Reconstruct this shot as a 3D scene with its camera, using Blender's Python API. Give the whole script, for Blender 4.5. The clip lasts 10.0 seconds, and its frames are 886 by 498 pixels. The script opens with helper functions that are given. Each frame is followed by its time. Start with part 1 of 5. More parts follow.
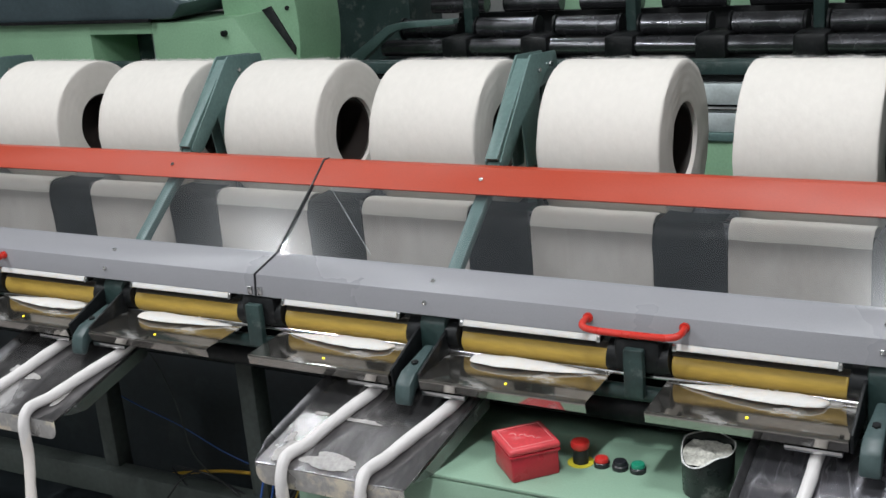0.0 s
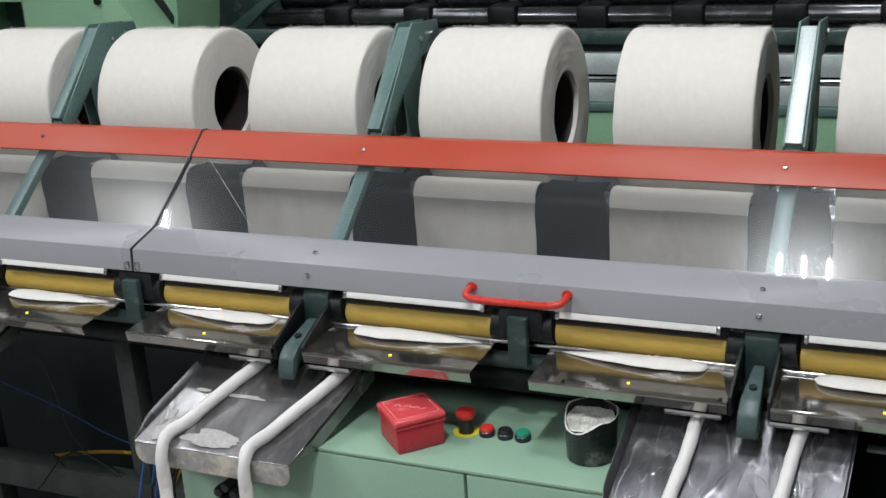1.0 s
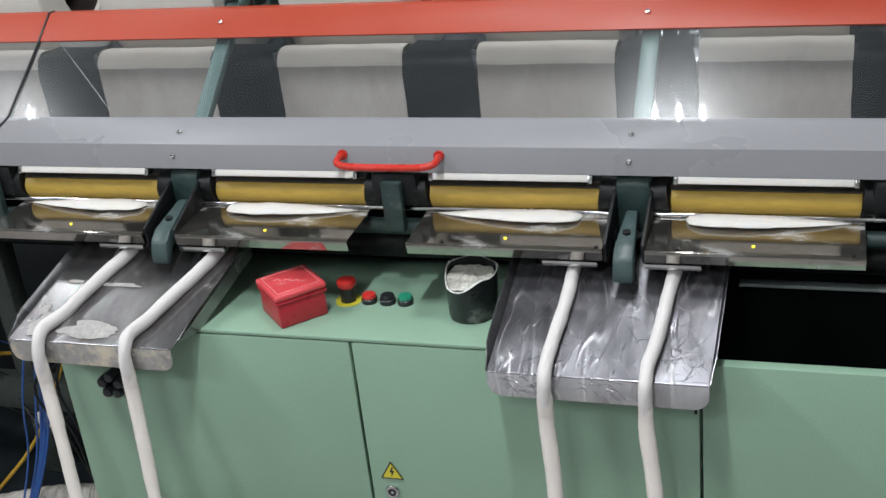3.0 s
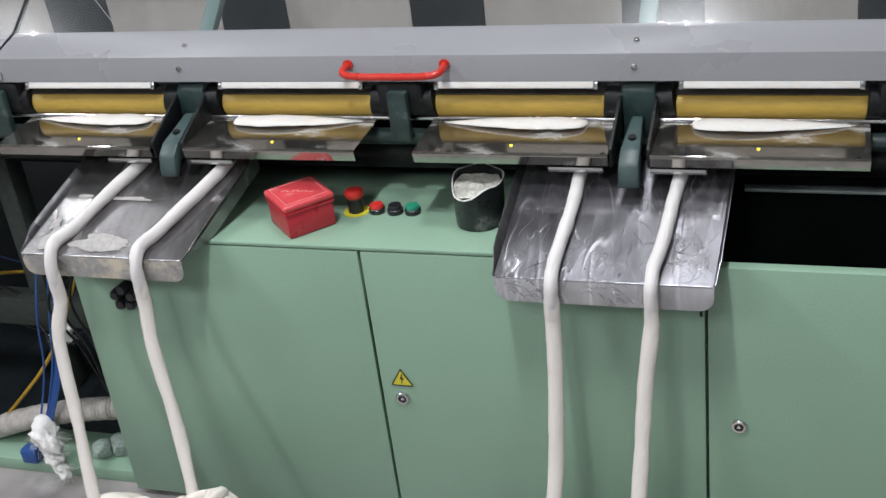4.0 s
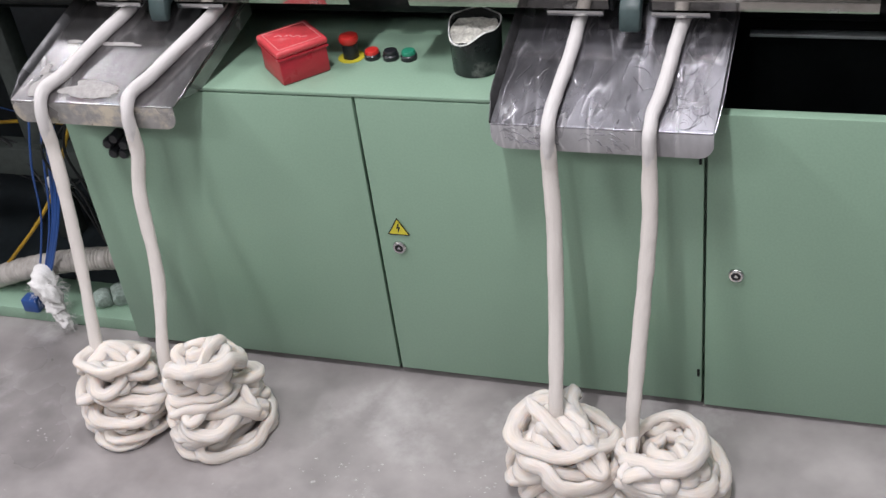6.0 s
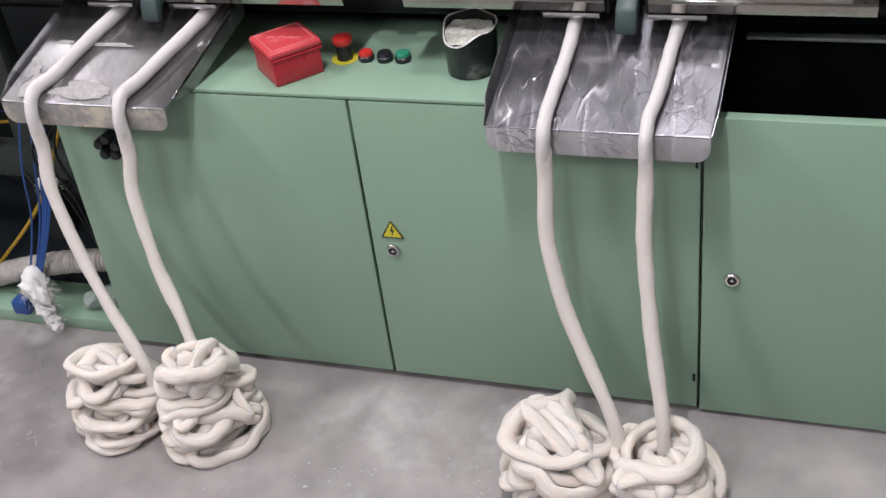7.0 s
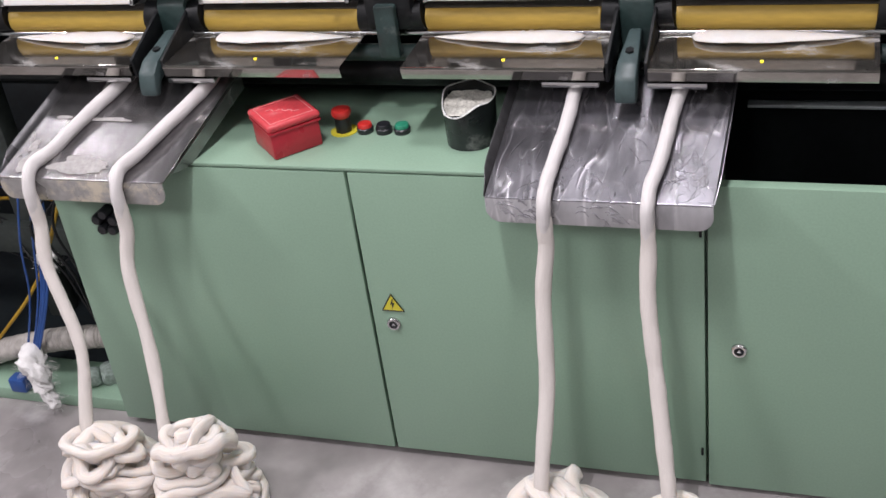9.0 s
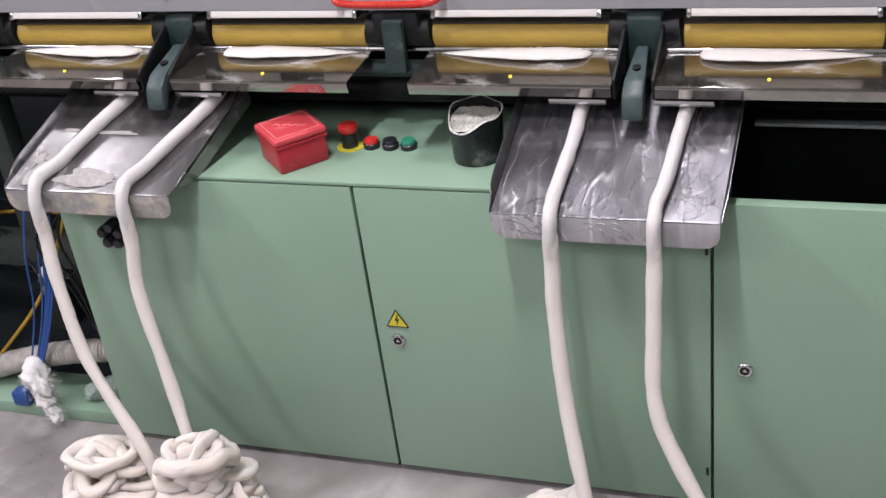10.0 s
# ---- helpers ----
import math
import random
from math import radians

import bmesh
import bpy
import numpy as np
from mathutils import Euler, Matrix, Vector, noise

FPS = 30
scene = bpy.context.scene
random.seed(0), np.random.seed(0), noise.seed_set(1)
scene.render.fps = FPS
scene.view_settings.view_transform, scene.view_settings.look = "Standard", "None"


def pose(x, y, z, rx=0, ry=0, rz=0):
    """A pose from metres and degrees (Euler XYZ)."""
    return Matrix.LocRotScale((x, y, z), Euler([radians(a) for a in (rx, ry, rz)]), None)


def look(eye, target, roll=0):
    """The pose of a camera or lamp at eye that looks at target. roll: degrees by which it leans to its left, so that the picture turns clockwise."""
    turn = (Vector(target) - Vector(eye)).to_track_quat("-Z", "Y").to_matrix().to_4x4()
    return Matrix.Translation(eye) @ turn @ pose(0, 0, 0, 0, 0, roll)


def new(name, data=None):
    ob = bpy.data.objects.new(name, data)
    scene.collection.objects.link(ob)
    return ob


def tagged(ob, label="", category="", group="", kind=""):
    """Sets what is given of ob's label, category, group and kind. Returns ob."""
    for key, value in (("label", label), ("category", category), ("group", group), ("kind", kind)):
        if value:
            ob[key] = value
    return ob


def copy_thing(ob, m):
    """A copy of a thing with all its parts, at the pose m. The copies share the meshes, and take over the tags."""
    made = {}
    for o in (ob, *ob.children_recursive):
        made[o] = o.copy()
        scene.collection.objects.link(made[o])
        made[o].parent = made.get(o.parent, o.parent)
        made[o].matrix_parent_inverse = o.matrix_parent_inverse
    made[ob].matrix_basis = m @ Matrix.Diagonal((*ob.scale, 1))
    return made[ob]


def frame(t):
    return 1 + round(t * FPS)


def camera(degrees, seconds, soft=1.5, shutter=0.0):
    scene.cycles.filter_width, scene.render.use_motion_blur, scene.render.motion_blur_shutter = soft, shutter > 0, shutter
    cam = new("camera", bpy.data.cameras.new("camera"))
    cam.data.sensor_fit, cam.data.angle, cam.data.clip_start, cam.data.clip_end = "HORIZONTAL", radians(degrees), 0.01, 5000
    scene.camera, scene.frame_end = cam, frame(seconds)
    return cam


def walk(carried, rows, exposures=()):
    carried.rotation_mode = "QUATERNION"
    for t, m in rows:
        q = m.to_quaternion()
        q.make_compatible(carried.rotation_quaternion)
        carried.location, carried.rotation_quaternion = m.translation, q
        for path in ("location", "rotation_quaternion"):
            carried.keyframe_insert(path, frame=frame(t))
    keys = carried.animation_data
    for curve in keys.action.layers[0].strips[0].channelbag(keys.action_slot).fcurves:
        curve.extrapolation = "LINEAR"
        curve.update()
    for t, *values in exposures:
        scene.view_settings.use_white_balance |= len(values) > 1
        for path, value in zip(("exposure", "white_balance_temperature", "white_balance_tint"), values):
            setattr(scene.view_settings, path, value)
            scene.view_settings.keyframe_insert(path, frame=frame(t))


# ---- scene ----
cam = camera(41.0, 10.0)
PATH = [
    (0, (0.8128, -1.8478, 1.8381), (-0.1408, -0.1904, 1.2518), -4.84),
    (0.5, (0.8132, -1.8189, 1.8383), (-0.0625, -0.1301, 1.2210), -4.44),
    (1, (0.8115, -1.8243, 1.8251), (0.0310, -0.0988, 1.1820), -3.89),
    (1.5, (0.8121, -1.8117, 1.8234), (0.1121, -0.0695, 1.1346), -3.87),
    (2, (0.8189, -1.7929, 1.8242), (0.1745, -0.0514, 1.0812), -4.30),
    (2.2, (0.8243, -1.7829, 1.8182), (0.1971, -0.0454, 1.0515), -4.88),
    (3.5, (0.8391, -1.8113, 1.7761), (0.2424, -0.1274, 0.8768), -6.84),
    (4, (0.8441, -1.8270, 1.7624), (0.2380, -0.1773, 0.8079), -7.48),
    (4.5, (0.8488, -1.8324, 1.7638), (0.2399, -0.2315, 0.7311), -7.73),
    (5, (0.8656, -1.8416, 1.7353), (0.2388, -0.2758, 0.6604), -7.97),
    (5.5, (0.8856, -1.8166, 1.7229), (0.2515, -0.2852, 0.6037), -8.28),
    (6, (0.8583, -1.8068, 1.7294), (0.2533, -0.2899, 0.5749), -8.21),
    (7.5, (0.8494, -1.7770, 1.7207), (0.2571, -0.2561, 0.5647), -7.83),
    (8, (0.8560, -1.7689, 1.7129), (0.2509, -0.2292, 0.5891), -8.41),
    (8.5, (0.8619, -1.7721, 1.7035), (0.2504, -0.2043, 0.6227), -8.48),
    (9, (0.8540, -1.7617, 1.7017), (0.2386, -0.1755, 0.6504), -8.28),
    (9.5, (0.8576, -1.7611, 1.6925), (0.2310, -0.1657, 0.6618), -8.16),
    (10, (0.8528, -1.7627, 1.6913), (0.2270, -0.1604, 0.6710), -7.81),
]
walk(cam, [(t, look(eye, target, roll)) for t, eye, target, roll in PATH], [(0.0, -0.20, 6450, 9), (1.0, -0.27, 6450, 8), (2.0, -0.36, 6450, 8), (3.5, -0.09, 6450, 9), (5.5, -0.11, 6550, 15), (7.5, -0.14, 6680, 18), (10.0, -0.01, 6680, 21)])

# ---------- light ----------
world = bpy.data.worlds.new("hall_air")
scene.world = world
world.use_nodes = True
world.node_tree.nodes["Background"].inputs["Color"].default_value = (0.80, 0.88, 1.0, 1)
world.node_tree.nodes["Background"].inputs["Strength"].default_value = 0.25


# ---------- materials ----------
def mat(name, base, rough=0.5, metal=0.0, vary=0.12, scale=6.0, grain=60.0, bump=0.15, tint=None, stain=None,
        stain_scale=3.0, stain_lo=0.55, stain_hi=0.7, coat=0.0, rough_vary=0.12, stretch=(1, 1, 1), matte_stain=False, coord="Object"):
    """A painted or worn surface: base colour varied at two scales, patchy roughness, fine relief, optional stains."""
    m = bpy.data.materials.new(name)
    m.use_nodes = True
    nt = m.node_tree
    n, l = nt.nodes, nt.links
    b = n["Principled BSDF"]
    tc, mp = n.new("ShaderNodeTexCoord"), n.new("ShaderNodeMapping")
    mp.inputs["Scale"].default_value = stretch
    l.new(tc.outputs[coord], mp.inputs["Vector"])
    big, small = n.new("ShaderNodeTexNoise"), n.new("ShaderNodeTexNoise")
    big.inputs["Scale"].default_value, big.inputs["Detail"].default_value = scale, 5
    small.inputs["Scale"].default_value, small.inputs["Detail"].default_value = grain, 4
    for t in (big, small):
        l.new(mp.outputs["Vector"], t.inputs["Vector"])
    add = n.new("ShaderNodeMath")
    add.operation = "ADD"
    l.new(big.outputs["Fac"], add.inputs[0])
    l.new(small.outputs["Fac"], add.inputs[1])
    ramp = n.new("ShaderNodeMapRange")
    ramp.inputs["From Min"].default_value, ramp.inputs["From Max"].default_value = 0.6, 1.4
    l.new(add.outputs[0], ramp.inputs["Value"])
    mix = n.new("ShaderNodeMix")
    mix.data_type = "RGBA"
    other = tint or tuple(max(0.0, c * (1 - 2 * vary)) for c in base)
    mix.inputs[6].default_value, mix.inputs[7].default_value = (*other, 1), (*[min(1, c * (1 + vary)) for c in base], 1)
    l.new(ramp.outputs["Result"], mix.inputs["Factor"])
    col = mix.outputs[2]
    if stain:
        sn, sr, sm = n.new("ShaderNodeTexNoise"), n.new("ShaderNodeMapRange"), n.new("ShaderNodeMix")
        sn.inputs["Scale"].default_value, sn.inputs["Detail"].default_value, sn.inputs["Roughness"].default_value = stain_scale, 9, 0.65
        sr.inputs["From Min"].default_value, sr.inputs["From Max"].default_value = stain_lo, stain_hi
        l.new(mp.outputs["Vector"], sn.inputs["Vector"])
        l.new(sn.outputs["Fac"], sr.inputs["Value"])
        sm.data_type = "RGBA"
        sm.inputs[7].default_value = (*stain, 1)
        l.new(sr.outputs["Result"], sm.inputs["Factor"])
        l.new(col, sm.inputs[6])
        col = sm.outputs[2]
    l.new(col, b.inputs["Base Color"])
    rr = n.new("ShaderNodeMapRange")
    rr.inputs["From Min"].default_value, rr.inputs["From Max"].default_value = 0.3, 0.7
    rr.inputs["To Min"].default_value, rr.inputs["To Max"].default_value = max(0.02, rough - rough_vary), min(1, rough + rough_vary)
    l.new(big.outputs["Fac"], rr.inputs["Value"])
    l.new(rr.outputs["Result"], b.inputs["Roughness"])
    b.inputs["Metallic"].default_value = metal
    b.inputs["Coat Weight"].default_value = coat
    if stain and matte_stain:
        mm = n.new("ShaderNodeMapRange")
        mm.inputs["To Min"].default_value, mm.inputs["To Max"].default_value = metal, 0.0
        l.new(sr.outputs["Result"], mm.inputs["Value"])
        l.new(mm.outputs["Result"], b.inputs["Metallic"])
    if bump:
        bp = n.new("ShaderNodeBump")
        bp.inputs["Strength"].default_value, bp.inputs["Distance"].default_value = bump, 0.002
        l.new(small.outputs["Fac"], bp.inputs["Height"])
        l.new(bp.outputs["Normal"], b.inputs["Normal"])
    return m


GREEN = mat("green_cabinet_paint", (0.235, 0.36, 0.265), 0.40, vary=0.05, scale=2.5, grain=220, bump=0.06)
GREEN_OLD = mat("green_machine_paint", (0.23, 0.40, 0.25), 0.45, vary=0.1, scale=4, grain=120, bump=0.08)
FOOT = mat("grey_green_casting", (0.046, 0.073, 0.073), 0.42, vary=0.15, scale=8, grain=90, bump=0.15)
FRAME_GREY = mat("dusty_grey_frame", (0.042, 0.050, 0.046), 0.6, vary=0.2, scale=6, grain=60, bump=0.1)
TEAL = mat("dark_teal_paint", (0.027, 0.051, 0.048), 0.4, vary=0.2, scale=9, grain=90, bump=0.12, stain=(0.12, 0.14, 0.13), stain_scale=14)
TEAL_LIGHT = mat("teal_bracket_paint", (0.095, 0.158, 0.148), 0.42, vary=0.15, scale=7, grain=100, bump=0.1)
BLACK = mat("black_iron", (0.008, 0.009, 0.010), 0.45, vary=0.3, scale=12, grain=80, bump=0.15, stain=(0.022, 0.022, 0.022), stain_scale=30)
# Near-black base: the shade inside the machine is put into the colour.
SHADE_DARK = mat("near_black_interior_shade", (0.003, 0.0045, 0.005), 0.8, vary=0.3, scale=5, grain=60)
# Teal panel colour taken down to near-black for the shade under the machine.
INNER = mat("shaded_teal_inner_panel", (0.008, 0.013, 0.016), 0.55, vary=0.3, scale=5, grain=60, stain=(0.02, 0.026, 0.028), stain_scale=6)
GREY = mat("grey_enamel", (0.255, 0.252, 0.268), 0.29, vary=0.04, scale=3, grain=300, bump=0.12, rough_vary=0.04)
RED_RAIL = mat("orange_red_enamel", (0.365, 0.044, 0.018), 0.45, vary=0.06, scale=3, grain=250, bump=0.08)
RED_HANDLE = mat("red_gloss_plastic", (0.50, 0.028, 0.018), 0.25, vary=0.06, scale=15, grain=200, bump=0.05)
YELLOW = mat("ochre_rubber", (0.42, 0.275, 0.045), 0.5, vary=0.1, scale=10, grain=200, bump=0.05, stretch=(0.2, 1, 1))
STEEL = mat("polished_steel", (0.40, 0.38, 0.35), 0.085, 0.95, vary=0.12, scale=8, grain=150, bump=0.006, rough_vary=0.04, stretch=(0.5, 1, 1),
            stain=(0.55, 0.55, 0.55), stain_scale=11, stain_lo=0.56, stain_hi=0.74, matte_stain=True)
STEEL_SCUFF = mat("scuffed_steel", (0.30, 0.29, 0.295), 0.20, 0.9, vary=0.22, scale=6, grain=30, bump=0.05, rough_vary=0.09,
                  stain=(0.40, 0.385, 0.38), stain_scale=6.0, stain_lo=0.56, stain_hi=0.74, matte_stain=True, stretch=(1.9, 0.8, 0.8))
SIDE = mat("dull_film_edge", (0.07, 0.069, 0.072), 0.34, 0.6, vary=0.2, scale=14, grain=60, bump=0.2)
STEEL_LIP = mat("stained_steel_lip", (0.42, 0.41, 0.40), 0.33, 0.6, vary=0.15, scale=12, grain=90, bump=0.12, stain=(0.70, 0.64, 0.52), stain_scale=11, stain_lo=0.50, stain_hi=0.60)
CHROME = mat("bright_steel", (0.62, 0.62, 0.62), 0.18, 1.0, vary=0.05, scale=20, grain=100, bump=0.02)
GALV = mat("galvanised_steel", (0.50, 0.55, 0.55), 0.45, 0.4, vary=0.1, scale=25, grain=120, bump=0.08)
# Lighter copy of the lap cotton: the sheet's lit band is put into its colour.
SHEET = mat("brightened_cotton_sheet", (0.90, 0.85, 0.77), 0.95, vary=0.04, scale=12, grain=80, bump=0.4)
COTTON = mat("cotton_lap", (0.61, 0.575, 0.535), 0.95, vary=0.03, scale=5, grain=70, bump=0.5, stretch=(1.0, 0.6, 0.6))
SLIVER = mat("cotton_sliver", (0.71, 0.648, 0.60), 0.95, vary=0.08, scale=45, grain=300, bump=0.8, stretch=(0.10, 1, 1), coord="UV")
SLIVER_LONG = mat("drawn_cotton_sliver", (0.66, 0.612, 0.575), 0.95, vary=0.06, scale=60, grain=330, bump=0.5, stretch=(1, 1, 0.06))
SLIVER_LAID = mat("laid_cotton_sliver", (0.655, 0.625, 0.615), 0.95, vary=0.06, scale=45, grain=300, bump=0.55, stretch=(0.10, 1, 1), coord="UV")
WEB = mat("cotton_web", (0.60, 0.575, 0.55), 0.95, vary=0.03, scale=20, grain=150, bump=0.4)
CLEARER = mat("brown_grey_clearer", (0.055, 0.05, 0.042), 0.5, vary=0.2, scale=8, grain=80)
BROWN_CORE = mat("dark_brown_core", (0.016, 0.010, 0.008), 0.6, vary=0.2, scale=8, grain=60)
LIDRED = mat("dusty_red_lid", (0.60, 0.060, 0.070), 0.40, vary=0.12, scale=18, grain=150, bump=0.06, stain=(0.66, 0.24, 0.24), stain_scale=25, stain_lo=0.56, stain_hi=0.75)
BOXRED = mat("red_plastic_box", (0.44, 0.022, 0.036), 0.33, vary=0.08, scale=20, grain=150, bump=0.05)
PINK = mat("pale_worn_print", (0.62, 0.22, 0.22), 0.5)
CUPBLACK = mat("black_cup", (0.014, 0.018, 0.018), 0.3, vary=0.3, scale=14, grain=60, stain=(0.20, 0.20, 0.19), stain_scale=16, stain_lo=0.56, stain_hi=0.72)
DUST = mat("grey_waste", (0.54, 0.525, 0.47), 0.9, vary=0.3, scale=60, grain=200, bump=1.0)
BTN_RED = mat("red_button", (0.55, 0.03, 0.025), 0.35)
BTN_GREEN = mat("green_button", (0.015, 0.22, 0.13), 0.35)
BTN_BLACK = mat("black_button", (0.012, 0.013, 0.016), 0.35)
SIGN_YELLOW = mat("sign_yellow", (0.62, 0.545, 0.04), 0.4, vary=0.04)
ROLLER_DARK = mat("dark_steel_roller", (0.13, 0.13, 0.14), 0.22, 0.8, vary=0.2, scale=10, grain=80, bump=0.05, rough_vary=0.1)
BLUE = mat("blue_hose", (0.018, 0.07, 0.25), 0.4)
YELLOW_CABLE = mat("yellow_cable", (0.42, 0.25, 0.02), 0.45)
HOSE = mat("grey_corrugated_hose", (0.42, 0.39, 0.36), 0.6, vary=0.15, scale=15)
WALL = mat("hall_wall", (0.60, 0.61, 0.60), 0.8, vary=0.08, scale=1.5, grain=20)
FLOOR = mat("grey_floor_paint", (0.315, 0.290, 0.286), 0.36, vary=0.24, scale=1.7, grain=9, bump=0.10, rough_vary=0.16, stain=(0.50, 0.475, 0.47),
            stain_scale=2.6, stain_lo=0.55, stain_hi=0.74)
SHIELD = mat("dark_guide_shield", (0.012, 0.017, 0.021), 0.5, vary=0.15, scale=4, grain=60)
SLATE = mat("slate_blue_cover", (0.05, 0.075, 0.085), 0.45, vary=0.15, scale=4, grain=60)


for m_, level in ((SHADE_DARK, 0.12), (BLACK, 0.28), (FRAME_GREY, 0.25), (COTTON, 0.1), (SLIVER, 0.1), (SLIVER_LAID, 0.1), (SLIVER_LONG, 0.1)):
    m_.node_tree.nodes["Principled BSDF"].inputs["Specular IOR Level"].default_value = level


for m_ in (SLIVER, WEB):
    soft_ = m_.node_tree.nodes["Principled BSDF"].inputs
    soft_["Subsurface Weight"].default_value, soft_["Subsurface Scale"].default_value = 0.7, 0.016
    soft_["Subsurface Radius"].default_value = (1.0, 0.85, 0.7)


def film_mat(name, base, metal, ridge_glint, amount):
    """Clinging plastic film on dark steel: fine crossing wrinkles stand up in patches, their glints painted on as thin
    pale lines.
    """
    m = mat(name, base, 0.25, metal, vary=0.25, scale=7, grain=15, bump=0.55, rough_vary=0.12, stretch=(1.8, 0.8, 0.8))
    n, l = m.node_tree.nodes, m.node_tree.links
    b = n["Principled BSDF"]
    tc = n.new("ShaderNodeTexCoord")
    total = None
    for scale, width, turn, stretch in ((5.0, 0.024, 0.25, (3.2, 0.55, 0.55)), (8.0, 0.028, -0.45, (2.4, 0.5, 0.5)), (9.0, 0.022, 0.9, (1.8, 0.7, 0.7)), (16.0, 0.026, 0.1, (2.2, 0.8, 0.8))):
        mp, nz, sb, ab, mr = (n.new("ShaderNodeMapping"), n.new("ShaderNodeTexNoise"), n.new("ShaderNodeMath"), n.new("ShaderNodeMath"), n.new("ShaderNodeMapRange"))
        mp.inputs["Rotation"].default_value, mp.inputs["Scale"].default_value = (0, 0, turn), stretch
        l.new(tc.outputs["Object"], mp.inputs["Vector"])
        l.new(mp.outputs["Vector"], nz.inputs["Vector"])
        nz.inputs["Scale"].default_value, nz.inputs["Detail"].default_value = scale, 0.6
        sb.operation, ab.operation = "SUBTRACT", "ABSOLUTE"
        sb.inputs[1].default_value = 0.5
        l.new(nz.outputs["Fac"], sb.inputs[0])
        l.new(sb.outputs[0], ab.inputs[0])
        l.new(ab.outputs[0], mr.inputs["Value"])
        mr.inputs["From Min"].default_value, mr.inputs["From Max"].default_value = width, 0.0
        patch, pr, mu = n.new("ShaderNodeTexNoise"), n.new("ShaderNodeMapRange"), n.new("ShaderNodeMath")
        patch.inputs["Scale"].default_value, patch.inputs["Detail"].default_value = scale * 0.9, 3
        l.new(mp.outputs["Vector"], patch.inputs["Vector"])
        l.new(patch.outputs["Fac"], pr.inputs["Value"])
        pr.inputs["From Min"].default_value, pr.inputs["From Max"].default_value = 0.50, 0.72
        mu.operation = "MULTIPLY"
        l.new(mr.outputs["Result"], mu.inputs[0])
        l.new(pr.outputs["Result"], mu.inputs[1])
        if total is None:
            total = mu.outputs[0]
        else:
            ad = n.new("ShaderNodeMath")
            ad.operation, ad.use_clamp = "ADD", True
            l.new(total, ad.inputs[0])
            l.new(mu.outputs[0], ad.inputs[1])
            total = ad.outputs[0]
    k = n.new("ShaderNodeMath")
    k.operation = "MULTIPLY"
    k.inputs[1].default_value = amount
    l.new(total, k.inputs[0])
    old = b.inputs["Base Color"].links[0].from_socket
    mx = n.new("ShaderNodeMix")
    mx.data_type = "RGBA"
    # The glint along each wrinkle is mixed into the base colour.
    mx.inputs[7].default_value = (*ridge_glint, 1)
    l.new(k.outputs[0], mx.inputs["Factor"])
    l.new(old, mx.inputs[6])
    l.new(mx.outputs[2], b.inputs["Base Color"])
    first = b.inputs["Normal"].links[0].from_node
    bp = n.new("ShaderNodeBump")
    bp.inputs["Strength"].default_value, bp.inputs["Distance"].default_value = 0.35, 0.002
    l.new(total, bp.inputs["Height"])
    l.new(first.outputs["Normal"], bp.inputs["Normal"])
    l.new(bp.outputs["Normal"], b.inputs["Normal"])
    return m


RESIDUE_PALE = mat("white_lint_speck", (0.52, 0.50, 0.49), 0.8, vary=0.15, scale=30)
# Pale flakes carry dried residue and bright reflections of the tray in one colour.
RESIDUE_GLARE = mat("residue_and_tray_glare", (0.36, 0.34, 0.33), 0.40, vary=0.15, scale=30, grain=120, bump=0.3)
# Paler than the film, so part of each crease's glint is its colour.
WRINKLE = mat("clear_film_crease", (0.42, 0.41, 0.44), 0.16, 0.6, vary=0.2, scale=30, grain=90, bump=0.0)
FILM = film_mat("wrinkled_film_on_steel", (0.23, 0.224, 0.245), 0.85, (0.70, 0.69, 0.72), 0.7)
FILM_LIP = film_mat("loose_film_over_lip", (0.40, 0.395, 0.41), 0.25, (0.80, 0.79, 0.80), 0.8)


def lamp_mat():
    m = bpy.data.materials.new("lamp_tube")
    m.use_nodes = True
    b = m.node_tree.nodes["Principled BSDF"]
    b.inputs["Emission Color"].default_value, b.inputs["Emission Strength"].default_value = (0.92, 0.97, 1, 1), 10
    return m


def led_mat():
    m = bpy.data.materials.new("yellow_lamp")
    m.use_nodes = True
    b = m.node_tree.nodes["Principled BSDF"]
    b.inputs["Base Color"].default_value = (0.6, 0.5, 0.02, 1)
    b.inputs["Emission Color"].default_value, b.inputs["Emission Strength"].default_value = (0.9, 0.75, 0.05, 1), 1.5
    return m


